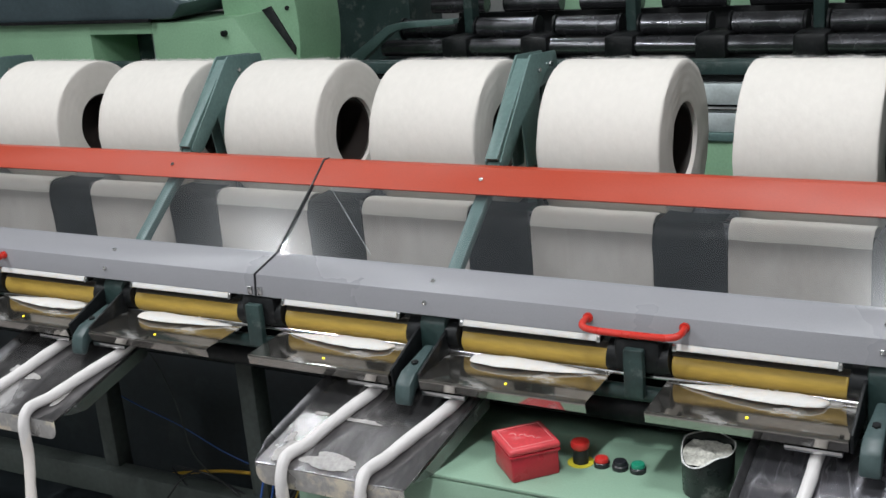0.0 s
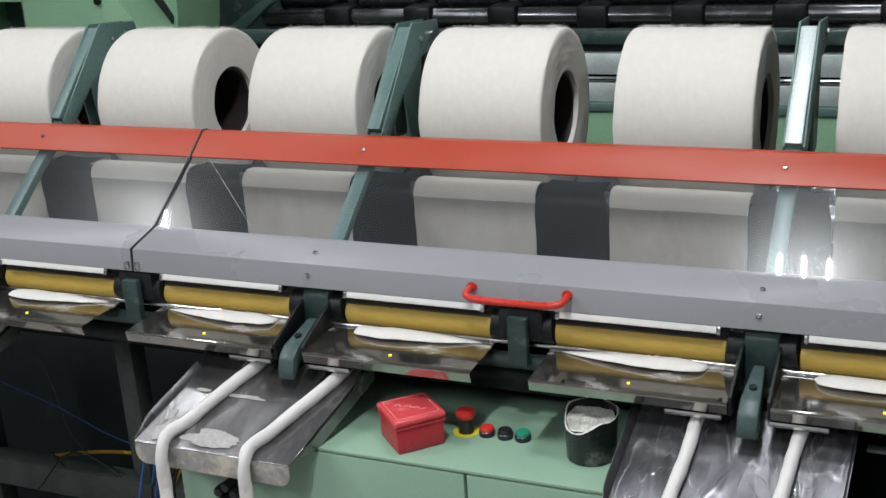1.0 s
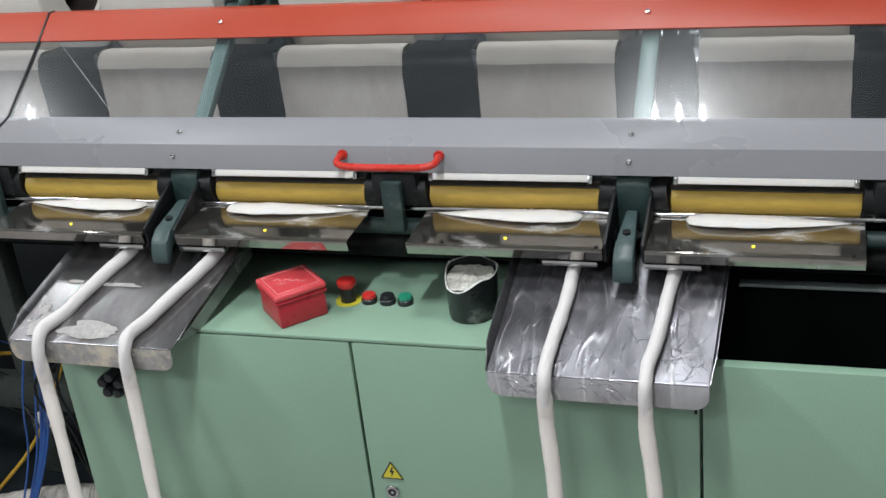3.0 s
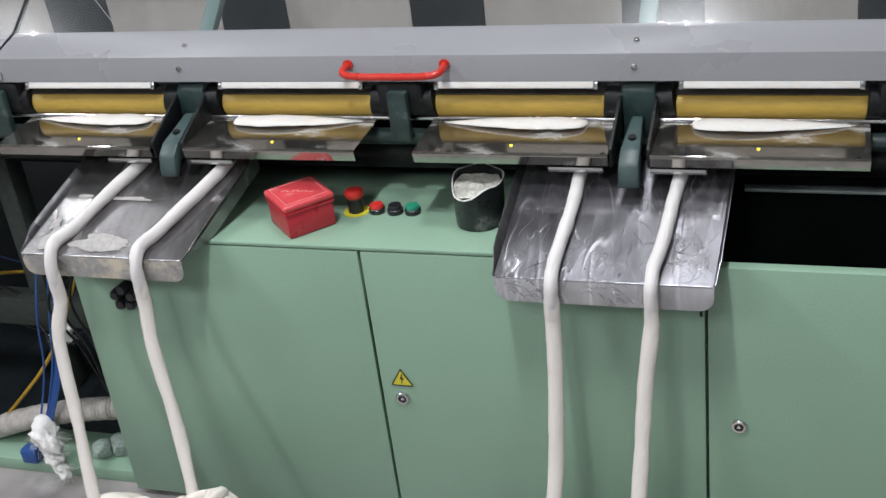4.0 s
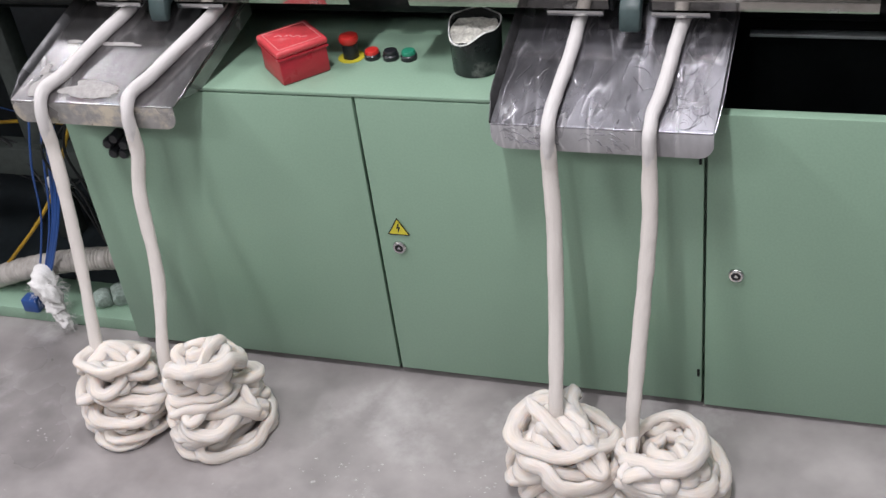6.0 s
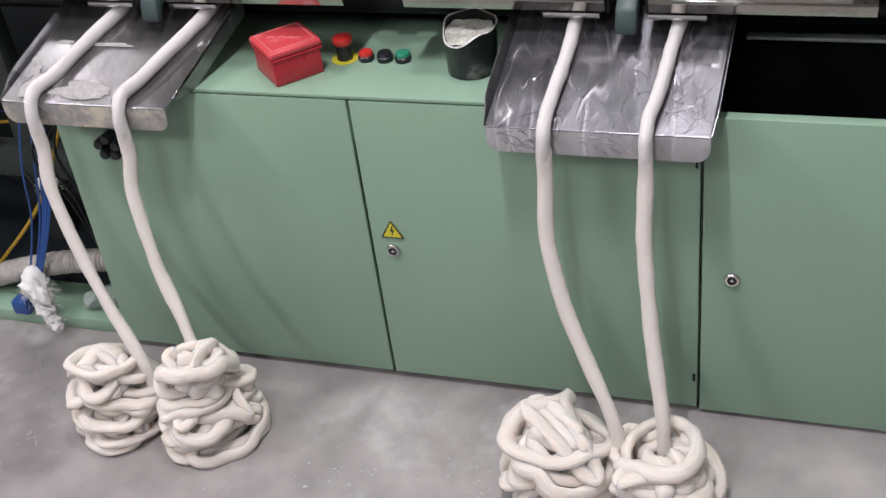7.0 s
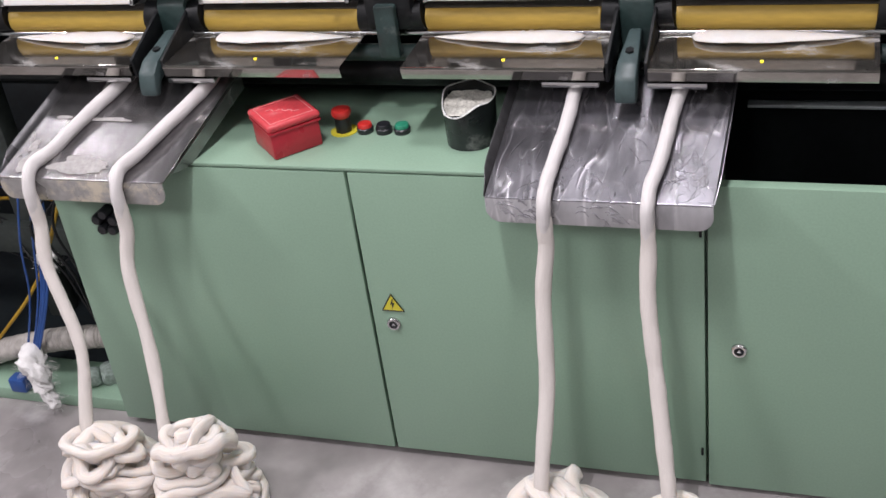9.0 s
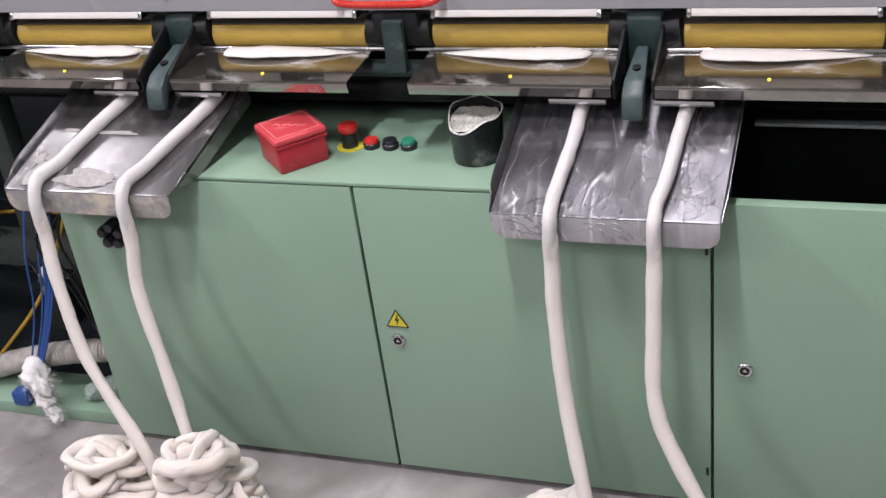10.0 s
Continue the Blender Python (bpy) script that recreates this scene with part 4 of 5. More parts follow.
for j in range(9):
    ring = []
    for i in range(30):
        a = 2 * math.pi * i / 30
        r = 0.0435 * j / 8
        p = Vector((r * math.cos(a), r * math.sin(a), 0.082 - 0.012 * (j / 8) * max(0, math.cos(a + radians(126))) ** 2))
        p.z += 0.007 * noise.noise(p * 70) + 0.004 * noise.noise(p * 160)
        ring.append(wm.verts.new(p))
    grid.append(ring)
for p, q in zip(grid, grid[1:]):
    for i in range(30):
        wm.faces.new((p[i], p[(i + 1) % 30], q[(i + 1) % 30], q[i]))
part("waste", wm, DUST, cup, "lumpy grey fibre waste", smooth=60)

# ---------- sliver strands ----------
PIECES = 40


def strand_piece(seed):
    """One short rounded length of soft, slightly flattened sliver; the hanging strands are made of such lengths."""
    bm = bmesh.new()
    prof = [(0.0, -0.034), (0.006, -0.0325), (0.0100, -0.028), (0.0120, -0.020), (0.0128, -0.010), (0.0130, 0.0), (0.0128, 0.010), (0.0120, 0.020), (0.0100, 0.028), (0.006, 0.0325), (0.0, 0.034)]
    add_lathe(bm, prof, 20, Matrix.Diagonal((1.10, 0.86, 1, 1)))
    bmesh.ops.remove_doubles(bm, verts=bm.verts, dist=1e-5)
    for v in bm.verts:
        k = 1 + 0.055 * noise.noise(Vector((v.co.x * 120, v.co.y * 120, v.co.z * 28 + seed * 9))) + 0.03 * noise.noise(Vector((v.co.x * 300, v.co.y * 300, v.co.z * 60 + seed)))
        v.co.x, v.co.y = v.co.x * k, v.co.y * k
    return mesh_of("strand_piece", bm, SLIVER_LONG, 80)


STRAND_MESHES = [strand_piece(k) for k in range(6)]


def hang(top, end_y, d1, d2, d3, ze):
    """Centres of the pieces of a hanging strand: top point, sideways shifts at a third, two thirds and the end, height of the end."""
    x, y, z = top
    pts = [(x, y, z - 0.032), (x + 0.10 * d1, y - 0.002, z - 0.075)]
    for s, d in ((0.33, d1), (0.67, d2), (1.0, d3)):
        pts.append((x + d, y + (end_y - y) * s ** 1.5, z - (z - ze) * s))
    pts.append((x + d3 + 0.25 * (d3 - d2), end_y - 0.012, ze - 0.085))
    line = smooth_line(pts, 16)
    step = [0.0]
    for a, b in zip(line, line[1:]):
        step.append(step[-1] + (b - a).length)
    out = []
    for k in range(PIECES):
        s = step[-1] * k / (PIECES - 1)
        i = max(0, min(len(line) - 2, next((j for j, v in enumerate(step) if v >= s), len(line) - 1) - 1))
        f = (s - step[i]) / max(1e-9, step[i + 1] - step[i])
        c = line[i].lerp(line[i + 1], f)
        d = (line[min(i + 2, len(line) - 1)] - line[max(i - 1, 0)]).normalized()
        out.append(Matrix.Translation(c) @ Vector((0, 0, -1)).rotation_difference(d).to_matrix().to_4x4()
                   @ Matrix.Rotation(0.9 * noise.noise(Vector((k * 0.13, x * 7, 0.5))), 4, 'Z'))
    return out


def sliver(top, back, end_y, rows, label):
    """A soft cotton strand: one length lying on its tray, and pieces that hang from the lip and sway."""
    t = thing("sliver", label, "sliver", group="slivers")
    x, y, z = top
    f, b = Vector((x, -0.082, 0.703)), Vector((back[0], 0.14, 0.7867))
    pts = [(x, y, z - 0.048), (x, y, z - 0.018), (x, y + 0.002, z + 0.010), (x, -0.090, 0.712), (x, -0.066, 0.7225)]
    for s in (0.25, 0.5, 0.75, 1.0):
        p = f.lerp(b, s)
        pts.append((p.x + 0.0015 * math.sin(s * 7 + x * 9), p.y, p.z + 0.0135))
    pts.append((back[0] + 0.008, 0.20, 0.822))
    part("laid_strand", tube(pts, lambda s: 0.0142 * min(1.0, 0.66 + s * 3.0), 16, 8, 0.86, 0.12), SLIVER_LAID, t, smooth=80)
    pieces = []
    for m in hang(top, end_y, *rows[0][1:]):
        o = new("strand_piece", STRAND_MESHES[(len(pieces) * 5 + int(abs(x) * 100)) % 6])
        o.parent = t
        o.matrix_basis = m
        wide = 1 + 0.09 * noise.noise(Vector((len(pieces) * 0.31, x * 9, 1.5)))
        o.scale = (wide, wide, 1.0)
        pieces.append(o)
    return (pieces, top, end_y, rows)


SWAY_A = [(0, 0.006, 0.022, 0.05, 0.17), (1, 0.016, 0.05, 0.1, 0.16), (2, 0.002, 0.014, 0.02, 0.17), (2.8, 0.02, 0.05, 0.095, 0.17),
          (3.5, -0.003, 0.027, 0.06, 0.18), (4.0, -0.017, 0.001, 0.026, 0.199), (4.5, -0.004, 0.021, 0.057, 0.2), (5.0, 0.003, 0.056, 0.146, 0.2),
          (5.5, 0.007, 0.072, 0.161, 0.169), (6.0, 0.007, 0.016, 0.027, 0.162), (6.2, -0.01, 0.009, 0.031, 0.2), (7.3, 0.006, 0.072, 0.176, 0.2),
          (7.5, 0.006, 0.071, 0.15, 0.198), (8.0, 0.01, 0.029, 0.06, 0.2), (8.5, -0.008, 0.002, 0.017, 0.2), (9.0, 0.0, 0.048, 0.044, 0.2),
          (9.3, -0.006, 0.062, 0.142, 0.18), (9.5, -0.004, 0.059, 0.153, 0.2), (10.0, 0.011, 0.057, 0.164, 0.2)]
SWAY_B = [(0, 0, 0.012, 0.03, 0.17), (1, 0.018, 0.05, 0.1, 0.17), (2, -0.002, 0.012, 0.02, 0.17), (2.8, 0.018, 0.042, 0.08, 0.17),
          (3.5, -0.011, 0.007, 0.034, 0.18), (4.0, 0.007, 0.043, 0.074, 0.2), (4.5, 0.027, 0.08, 0.161, 0.2), (5.0, 0.017, 0.057, 0.113, 0.2),
          (5.5, -0.007, 0.008, 0.027, 0.146), (6.0, -0.01, 0.004, -0.001, 0.197), (6.2, -0.007, 0.02, 0.016, 0.2), (7.3, -0.001, 0.041, 0.109, 0.2),
          (7.5, 0.007, 0.05, 0.103, 0.14), (8.0, 0.011, 0.028, 0.033, 0.2), (8.5, -0.018, -0.008, 0.003, 0.198), (9.0, -0.009, 0.016, 0.032, 0.2),
          (9.3, -0.011, 0.041, 0.089, 0.2), (9.5, 0.009, 0.05, 0.094, 0.2), (10.0, -0.001, 0.042, 0.088, 0.147)]
SWAY_C = [(0, 0.002, 0.008, 0.015, 0.18), (1, 0.01, 0.028, 0.055, 0.18), (2, 0.003, 0.01, 0.01, 0.18), (2.8, 0.012, 0.028, 0.055, 0.18),
          (3.5, 0.007, 0.003, -0.001, 0.18), (4.0, 0.002, -0.001, -0.013, 0.18), (4.5, -0.001, 0.003, 0.006, 0.2), (5.0, 0.014, 0.045, 0.09, 0.2),
          (5.5, 0.02, 0.043, 0.152, 0.2), (6.0, 0.006, 0.009, 0.01, 0.2), (6.2, -0.006, -0.01, -0.016, 0.2), (7.3, 0.011, 0.058, 0.153, 0.18),
          (7.5, 0.021, 0.059, 0.151, 0.18), (8.0, 0.002, 0.01, 0.032, 0.2), (8.5, -0.008, -0.015, -0.022, 0.2), (9.0, -0.008, -0.005, -0.016, 0.2),
          (9.3, 0.003, 0.017, 0.035, 0.2), (9.5, 0.007, 0.027, 0.054, 0.2), (10.0, 0.004, 0.023, 0.057, 0.2)]
SWAY_D = [(0, 0.002, 0.008, 0.008, 0.18), (1, 0.012, 0.028, 0.055, 0.18), (2, -0.001, 0.002, -0.004, 0.18), (2.8, 0.014, 0.034, 0.066, 0.18),
          (3.5, 0.007, 0.03, 0.053, 0.18), (4.0, -0.011, -0.02, -0.03, 0.18), (4.5, -0.014, -0.007, -0.024, 0.2), (5.0, 0.023, 0.044, 0.077, 0.2),
          (5.5, 0.018, 0.047, 0.106, 0.2), (6.0, 0.001, -0.009, -0.018, 0.2), (6.2, -0.004, -0.012, -0.027, 0.2), (7.3, 0.004, 0.032, 0.072, 0.2),
          (7.5, 0.008, 0.04, 0.081, 0.18), (8.0, -0.003, 0.003, 0.019, 0.2), (8.5, -0.012, -0.02, -0.03, 0.2), (9.0, -0.0, 0.019, 0.039, 0.2),
          (9.3, 0.013, 0.045, 0.094, 0.2), (9.5, 0.012, 0.048, 0.092, 0.18), (10.0, -0.0, 0.009, 0.092, 0.2)]
STRANDS = [
    sliver((-0.627, -0.104, 0.675), (-0.528,), -0.22, SWAY_A, "thick white cotton sliver running off a steel tray"),
    sliver((-0.430, -0.104, 0.677), (-0.328,), -0.22, SWAY_B, "thick white cotton sliver running off a steel tray"),
    sliver((0.399, -0.104, 0.687), (0.414,), -0.22, SWAY_C, "thick white cotton sliver running off a steel tray"),
    sliver((0.573, -0.104, 0.690), (0.598,), -0.22, SWAY_D, "thick white cotton sliver running off a steel tray"),
    sliver((-1.560, -0.104, 0.677), (-1.465,), -0.22, SWAY_B, "thick white cotton sliver running off a steel tray"),
    sliver((-1.385, -0.104, 0.677), (-1.265,), -0.22, SWAY_A, "thick white cotton sliver running off a steel tray"),
]


def pile(cx, cy, radius, height, seed, top_size, top_flat, mess, wide=0.0138):
    """A heap of one soft strand, laid loop on loop: each loop sinks onto what lies under it."""
    rnd = random.Random(seed)
    thick = 0.72 * wide
    cell = 0.004
    n = int(2 * (radius + 0.05) / cell)
    field = np.zeros((n, n))
    ii, jj = np.meshgrid(np.arange(n), np.arange(n), indexing="ij")
    gx, gy = (ii - n / 2) * cell, (jj - n / 2) * cell
    ring_zone = np.abs(np.hypot(gx, gy) - 0.62 * radius) < 0.18 * radius
    last = None
    lines = []
    spec = None
    turn = rnd.uniform(0, 6.28)
    while len(lines) < 64:
        level = field[ring_zone].mean()
        if level > height:
            break
        top = level > height - 0.018
        if top:
            now = (top_size * rnd.uniform(0.94, 1.06), rnd.gauss(0, 0.05) * radius, rnd.gauss(0, 0.05) * radius, top_flat * rnd.uniform(0.95, 1.05), rnd.uniform(0, 3.14), 0.04)
        elif level > height - 0.045 and rnd.random() < 0.5:
            now = (radius * rnd.uniform(0.22, 0.42), rnd.gauss(0, 0.10) * radius, rnd.gauss(0, 0.10) * radius, rnd.uniform(0.5, 1.0), rnd.uniform(0, 3.14), 0.10)
        elif rnd.random() < mess:
            now = (radius * rnd.uniform(0.55, 0.98), rnd.gauss(0, 0.16) * radius, rnd.gauss(0, 0.16) * radius, rnd.uniform(0.10, 0.42), rnd.uniform(0, 3.14), 0.16)
        else:
            now = (radius * rnd.uniform(0.50, 0.98), rnd.gauss(0, 0.15) * radius, rnd.gauss(0, 0.15) * radius, rnd.uniform(0.62, 1.0), rnd.uniform(0, 3.14), 0.20)
        spec = spec or now
        waves = [(h, rnd.gauss(0, now[5]) / h ** 0.4, rnd.uniform(0, 6.28)) for h in (2, 3, 4, 6)]
        m = 56
        path = []
        for i in range(m + 1):
            f = i / m
            e = min(1.0, f * 2.2)
            e = e * e * (3 - 2 * e)
            size, ox, oy, flat, lean = (p + (q - p) * e for p, q in zip(spec[:5], now[:5]))
            size *= 1.0 - 0.16 * max(0.0, level / height - 0.35)
            a = turn + 2 * math.pi * f
            fade = math.sin(math.pi * f) ** 0.5 if 0 < f < 1 else 0.0
            rr = size * (1 + fade * sum(w * math.cos(h * a + ph) for h, w, ph in waves))
            u, v = rr * math.cos(a - lean), rr * flat * math.sin(a - lean)
            x, y = ox + u * math.cos(lean) - v * math.sin(lean), oy + u * math.sin(lean) + v * math.cos(lean)
            d = math.hypot(x, y)
            lim = radius - wide
            if d > 0.85 * lim:
                k = (0.85 * lim + 0.15 * lim * math.tanh((d - 0.85 * lim) / (0.15 * lim))) / d
                x, y = x * k, y * k
            path.append((x, y))
        turn += rnd.uniform(-0.15, 0.15)
        under = []
        for x, y in path:
            under.append(max(field[min(n - 1, max(0, int(round((x + dx) / cell + n / 2)))), min(n - 1, max(0, int(round((y + dy) / cell + n / 2))))]
                             for dx, dy in ((0, 0), (0.007, 0), (-0.007, 0), (0, 0.007), (0, -0.007))))
        z = np.array(under)
        reach = 9 if top else 4
        for _ in range(2):
            z = np.convolve(np.pad(z, reach, mode="edge"), np.ones(2 * reach + 1) / (2 * reach + 1), mode="valid")
        z = np.maximum(z, np.array(under) - (0.016 if top else 0.007)) + 0.48 * thick
        z = np.convolve(np.pad(z, 2, mode="edge"), np.ones(5) / 5, mode="valid")
        if last is not None:
            for i in range(9):
                z[i] = last[2] + (z[i] - last[2]) * (i / 9)
                path[i] = (last[0] + (path[i][0] - last[0]) * (i / 9), last[1] + (path[i][1] - last[1]) * (i / 9))
        z = np.maximum(z, 0.98 * thick)
        pts = [Vector((cx + x, cy + y, h)) for (x, y), h in zip(path, z)]
        for (x, y), h in zip(path, z):
            i0, j0 = int(x / cell + n / 2), int(y / cell + n / 2)
            lo_i, hi_i, lo_j, hi_j = max(0, i0 - 5), min(n, i0 + 6), max(0, j0 - 5), min(n, j0 + 6)
            d2 = ((gx[lo_i:hi_i, lo_j:hi_j] - x) ** 2 + (gy[lo_i:hi_i, lo_j:hi_j] - y) ** 2) / wide ** 2
            cap = np.where(d2 < 1, h + thick * 0.92 * np.sqrt(np.maximum(0, 1 - d2)), 0)
            field[lo_i:hi_i, lo_j:hi_j] = np.maximum(field[lo_i:hi_i, lo_j:hi_j], cap)
        last = (path[-1][0], path[-1][1], float(z[-1]))
        spec = now
        lines.append(pts)
    t = thing("coiled_sliver", "soft heap of coiled white cotton sliver on the floor", "coiled sliver", group="coils on the floor")
    for k, pts in enumerate(lines):
        ends = (k == 0, k == len(lines) - 1)
        part("loop", add_tube(bmesh.new(), pts, lambda s, e=ends: wide * min(1.0, 0.4 + s * 5 if e[0] else 1.0, 0.4 + (1 - s) * 5 if e[1] else 1.0), 14, thick / wide, 0.30), SLIVER, t, smooth=80)
    return t


pile(-0.538, -0.240, 0.110, 0.158, 3, 0.070, 0.95, 0.45, 0.0148)
pile(-0.325, -0.232, 0.120, 0.158, 12, 0.080, 0.92, 0.50, 0.0152)
pile(0.424, -0.240, 0.124, 0.134, 14, 0.102, 0.74, 0.50, 0.0160)
pile(0.618, -0.238, 0.120, 0.132, 27, 0.096, 0.78, 0.50, 0.0160)
pile(-1.46, -0.235, 0.110, 0.150, 31, 0.072, 0.9, 0.4)

# ---------- cables, hose and waste beside the cabinet ----------
rnd = random.Random(5)
hz = thing("suction_hose", "pale grey corrugated suction hose", "hose")
line = smooth_line([(-1.75, 0.16, 0.035), (-1.45, 0.13, 0.03), (-1.20, 0.11, 0.045), (-1.02, 0.105, 0.105), (-0.88, 0.11, 0.14), (-0.74, 0.13, 0.150), (-0.60, 0.16, 0.150)], 34)
part("hose_wall", add_tube(bmesh.new(), line, lambda s: 0.028 + 0.0018 * math.sin(s * 560), 16), HOSE, hz)
part("coupling", rod((-0.748, 0.128, 0.150), (-0.705, 0.136, 0.150), 0.034, 20), BLACK, hz)
bc = thing("air_hose_bundle", "bundle of thin blue air hoses", "hose bundle")
for k in range(11):
    o = rnd.uniform(-0.026, 0.026)
    part("air_hose", tube([(-0.80 + o, 0.12, 0.64), (-0.84 + o * 0.8, 0.10 + o, 0.44), (-0.87 + o, 0.08, 0.28), (-0.935 + o * 0.6, 0.05, 0.10), (-0.965 + o * 0.8, 0.045, 0.045)], 0.0026, 6, 6), BLUE, bc)
part("blue_plug", box(-0.995, -0.950, 0.02, 0.055, 0.036, 0.075, 0.006), BLUE, bc, "bright blue plug")
solo("yellow_cable", tube([(-0.78, 0.16, 0.52), (-0.86, 0.14, 0.36), (-0.93, 0.13, 0.26), (-1.02, 0.12, 0.165), (-1.12, 0.11, 0.075), (-1.22, 0.11, 0.036), (-1.6, 0.14, 0.036)], 0.0045, 8), YELLOW_CABLE, "yellow electric cable in the machine base", "cable")
solo("yellow_cable", tube([(-1.85, 0.42, 0.225), (-1.62, 0.40, 0.245), (-1.40, 0.41, 0.30), (-1.20, 0.40, 0.345), (-1.02, 0.42, 0.34), (-0.80, 0.44, 0.31)], 0.005, 8), YELLOW_CABLE, "yellow electric cable in the machine base", "cable")
solo("blue_cable", tube([(-1.85, 0.42, 0.60), (-1.567, 0.40, 0.513), (-1.38, 0.41, 0.45), (-1.19, 0.40, 0.39), (-0.95, 0.42, 0.33)], 0.0018, 6), BLUE, "thin blue cable inside the machine", "cable")
solo("thin_wire", tube([(-1.40, 0.34, 0.72), (-1.371, 0.35, 0.659), (-1.335, 0.35, 0.58), (-1.314, 0.35, 0.50), (-1.30, 0.36, 0.40), (-1.24, 0.38, 0.31)], 0.0018, 6), FRAME_GREY, "thin grey wire hanging in the machine", "wire")
for k in range(3):
    y0 = rnd.uniform(0.26, 0.34)
    pts = [(-1.35 + 0.12 * i + rnd.gauss(0, 0.02), y0 + rnd.gauss(0, 0.02), 0.30 + 0.10 * math.sin(i * 1.3 + k) * (1 if i % 2 else 0.6) + rnd.gauss(0, 0.02)) for i in range(6)]
    solo("black_cable", tube(pts, 0.0028, 6, 6), BLACK, "loose black cable in the machine base", "cable", "loose black cables")
for k in range(3):
    pts = [(-0.73 + rnd.gauss(0, 0.02), 0.09 + 0.03 * k, 0.60), (-0.76 - 0.03 * k, 0.08, 0.48), (-0.72 - 0.02 * k, 0.07, 0.36), (-0.74, 0.09, 0.22)]
    solo("black_cable", tube(pts, 0.0035, 6, 6), BLACK, "loose black cable beside the cabinet", "cable", "loose black cables")


WISP = mat("white_waste_cotton", (0.72, 0.70, 0.69), 0.95, vary=0.06, scale=30, grain=200, bump=0.8)


def fluff(cx, cy, cz, size, count, seed, label):
    """A wad of matted waste fibre with loose wisps round it."""
    r = random.Random(seed)
    bm = bmesh.new()
    c = Vector((cx, cy, cz))
    bmesh.ops.create_icosphere(bm, subdivisions=4, radius=size * 0.55, matrix=Matrix.Translation(c))
    for v in bm.verts:
        d = (v.co - c).normalized()
        v.co += d * size * (0.55 * noise.noise(v.co * 28 + Vector((seed, 0, 0))) + 0.28 * noise.noise(v.co * 75) + 0.14 * noise.noise(v.co * 170))
        v.co.x += 0.25 * (c.z - v.co.z)
        v.co.z = max(v.co.z, 0.004)
    for _ in range(count // 3):
        d = Vector((r.gauss(0, 1), r.gauss(0, 0.7), r.gauss(0, 1))).normalized()
        p = c + d * size * 0.5
        pts = [p]
        for _ in range(3):
            pts.append(pts[-1] + (d * 0.5 + Vector((r.gauss(0, 0.7), r.gauss(0, 0.5), r.gauss(-0.3, 0.7)))) * size * 0.16)
        for q in pts:
            q.z = max(q.z, 0.004)
        add_tube(bm, smooth_line(pts, 3), 0.00022, 3)
    return solo("waste_fibre", bm, WISP, label, "fibre waste", "waste fibre wads", "stuff", smooth=80)


fluff(-0.905, 0.03, 0.112, 0.056, 700, 1, "torn white wad of cotton caught on blue hoses")
fluff(-0.886, 0.018, 0.076, 0.040, 300, 2, "torn white wisp of cotton hanging to the floor")
fluff(-0.868, 0.004, 0.040, 0.034, 300, 4, "torn white wisp of cotton hanging to the floor")
fluff(-0.845, 0.12, 0.36, 0.034, 310, 7, "dusty grey-white fibre caught on hoses")
LINT = mat("grey_green_lint", (0.30, 0.37, 0.33), 0.9, vary=0.25, scale=40, grain=150, bump=1.0)
for k, (dx, dz) in enumerate(((-0.80, 0.036), (-0.76, 0.036), (-0.71, 0.036))):
    bm = bmesh.new()
    bmesh.ops.create_icosphere(bm, subdivisions=2, radius=0.026 + 0.004 * k, matrix=Matrix.Translation((dx, 0.085 + 0.02 * k, dz + 0.015)))
    for v in bm.verts:
        v.co += 0.012 * noise.noise_vector(v.co * 30 + Vector((k, 0, 0)))
        v.co.z = max(v.co.z, 0.0352)
    solo("waste_lump", bm, LINT, "matted lump of dusty waste on a ledge", "fibre waste", "waste lumps", smooth=30)

fluff(0.985, 0.27, 0.60, 0.010, 310, 11, "wisp of dust hanging in the open cabinet")

# worn-off chips and dust specks on the floor
rc = random.Random(17)
bm = bmesh.new()
for _ in range(260):
    cx, cy = rc.uniform(-1.1, 1.3), rc.uniform(-1.2, -0.16)
    if rc.random() < 0.6:
        cx, cy = rc.choice(((-0.75, -0.34), (-0.02, -0.33), (0.10, -0.42), (0.26, -0.30), (-0.28, -0.52), (0.95, -0.40))) + np.array((rc.gauss(0, 0.05), rc.gauss(0, 0.03)))
    size = rc.uniform(0.0006, 0.0022) * (2.0 if rc.random() < 0.06 else 1)
    bm.faces.new([bm.verts.new((cx + size * rc.uniform(0.5, 1.2) * 1.4 * math.cos(k * 0.898), cy + size * rc.uniform(0.5, 1.2) * math.sin(k * 0.898), 0.0012)) for k in range(7)])
solo("floor_specks", bm, RESIDUE_PALE, "white chips and lint specks on a grey floor", "floor dirt", kind="stuff", smooth=0)

# ---------- machines further back ----------
# feed rails behind the laps
fr = thing("feed_rail", "pale and green steel rails behind the laps", "rail")
part("top_rail", box(-2.9, 2.4, 1.60, 1.66, 1.235, 1.275, 0.004), TEAL, fr)
part("dark_slot", box(-2.9, 2.4, 1.64, 1.66, 1.209, 1.234), BLACK, fr)
part("pale_panel", box(-2.9, 2.4, 1.60, 1.66, 1.145, 1.208, 0.003), GALV, fr, "pale grey steel panel")
part("chrome_rail", rod((-2.9, 1.60, 1.133), (2.4, 1.60, 1.133), 0.007, 14), CHROME, fr)
part("dark_slot", box(-2.9, 2.4, 1.64, 1.66, 1.122, 1.144), BLACK, fr)
part("pale_panel", box(-2.9, 2.4, 1.60, 1.66, 1.062, 1.121, 0.003), GALV, fr, "pale grey steel panel")
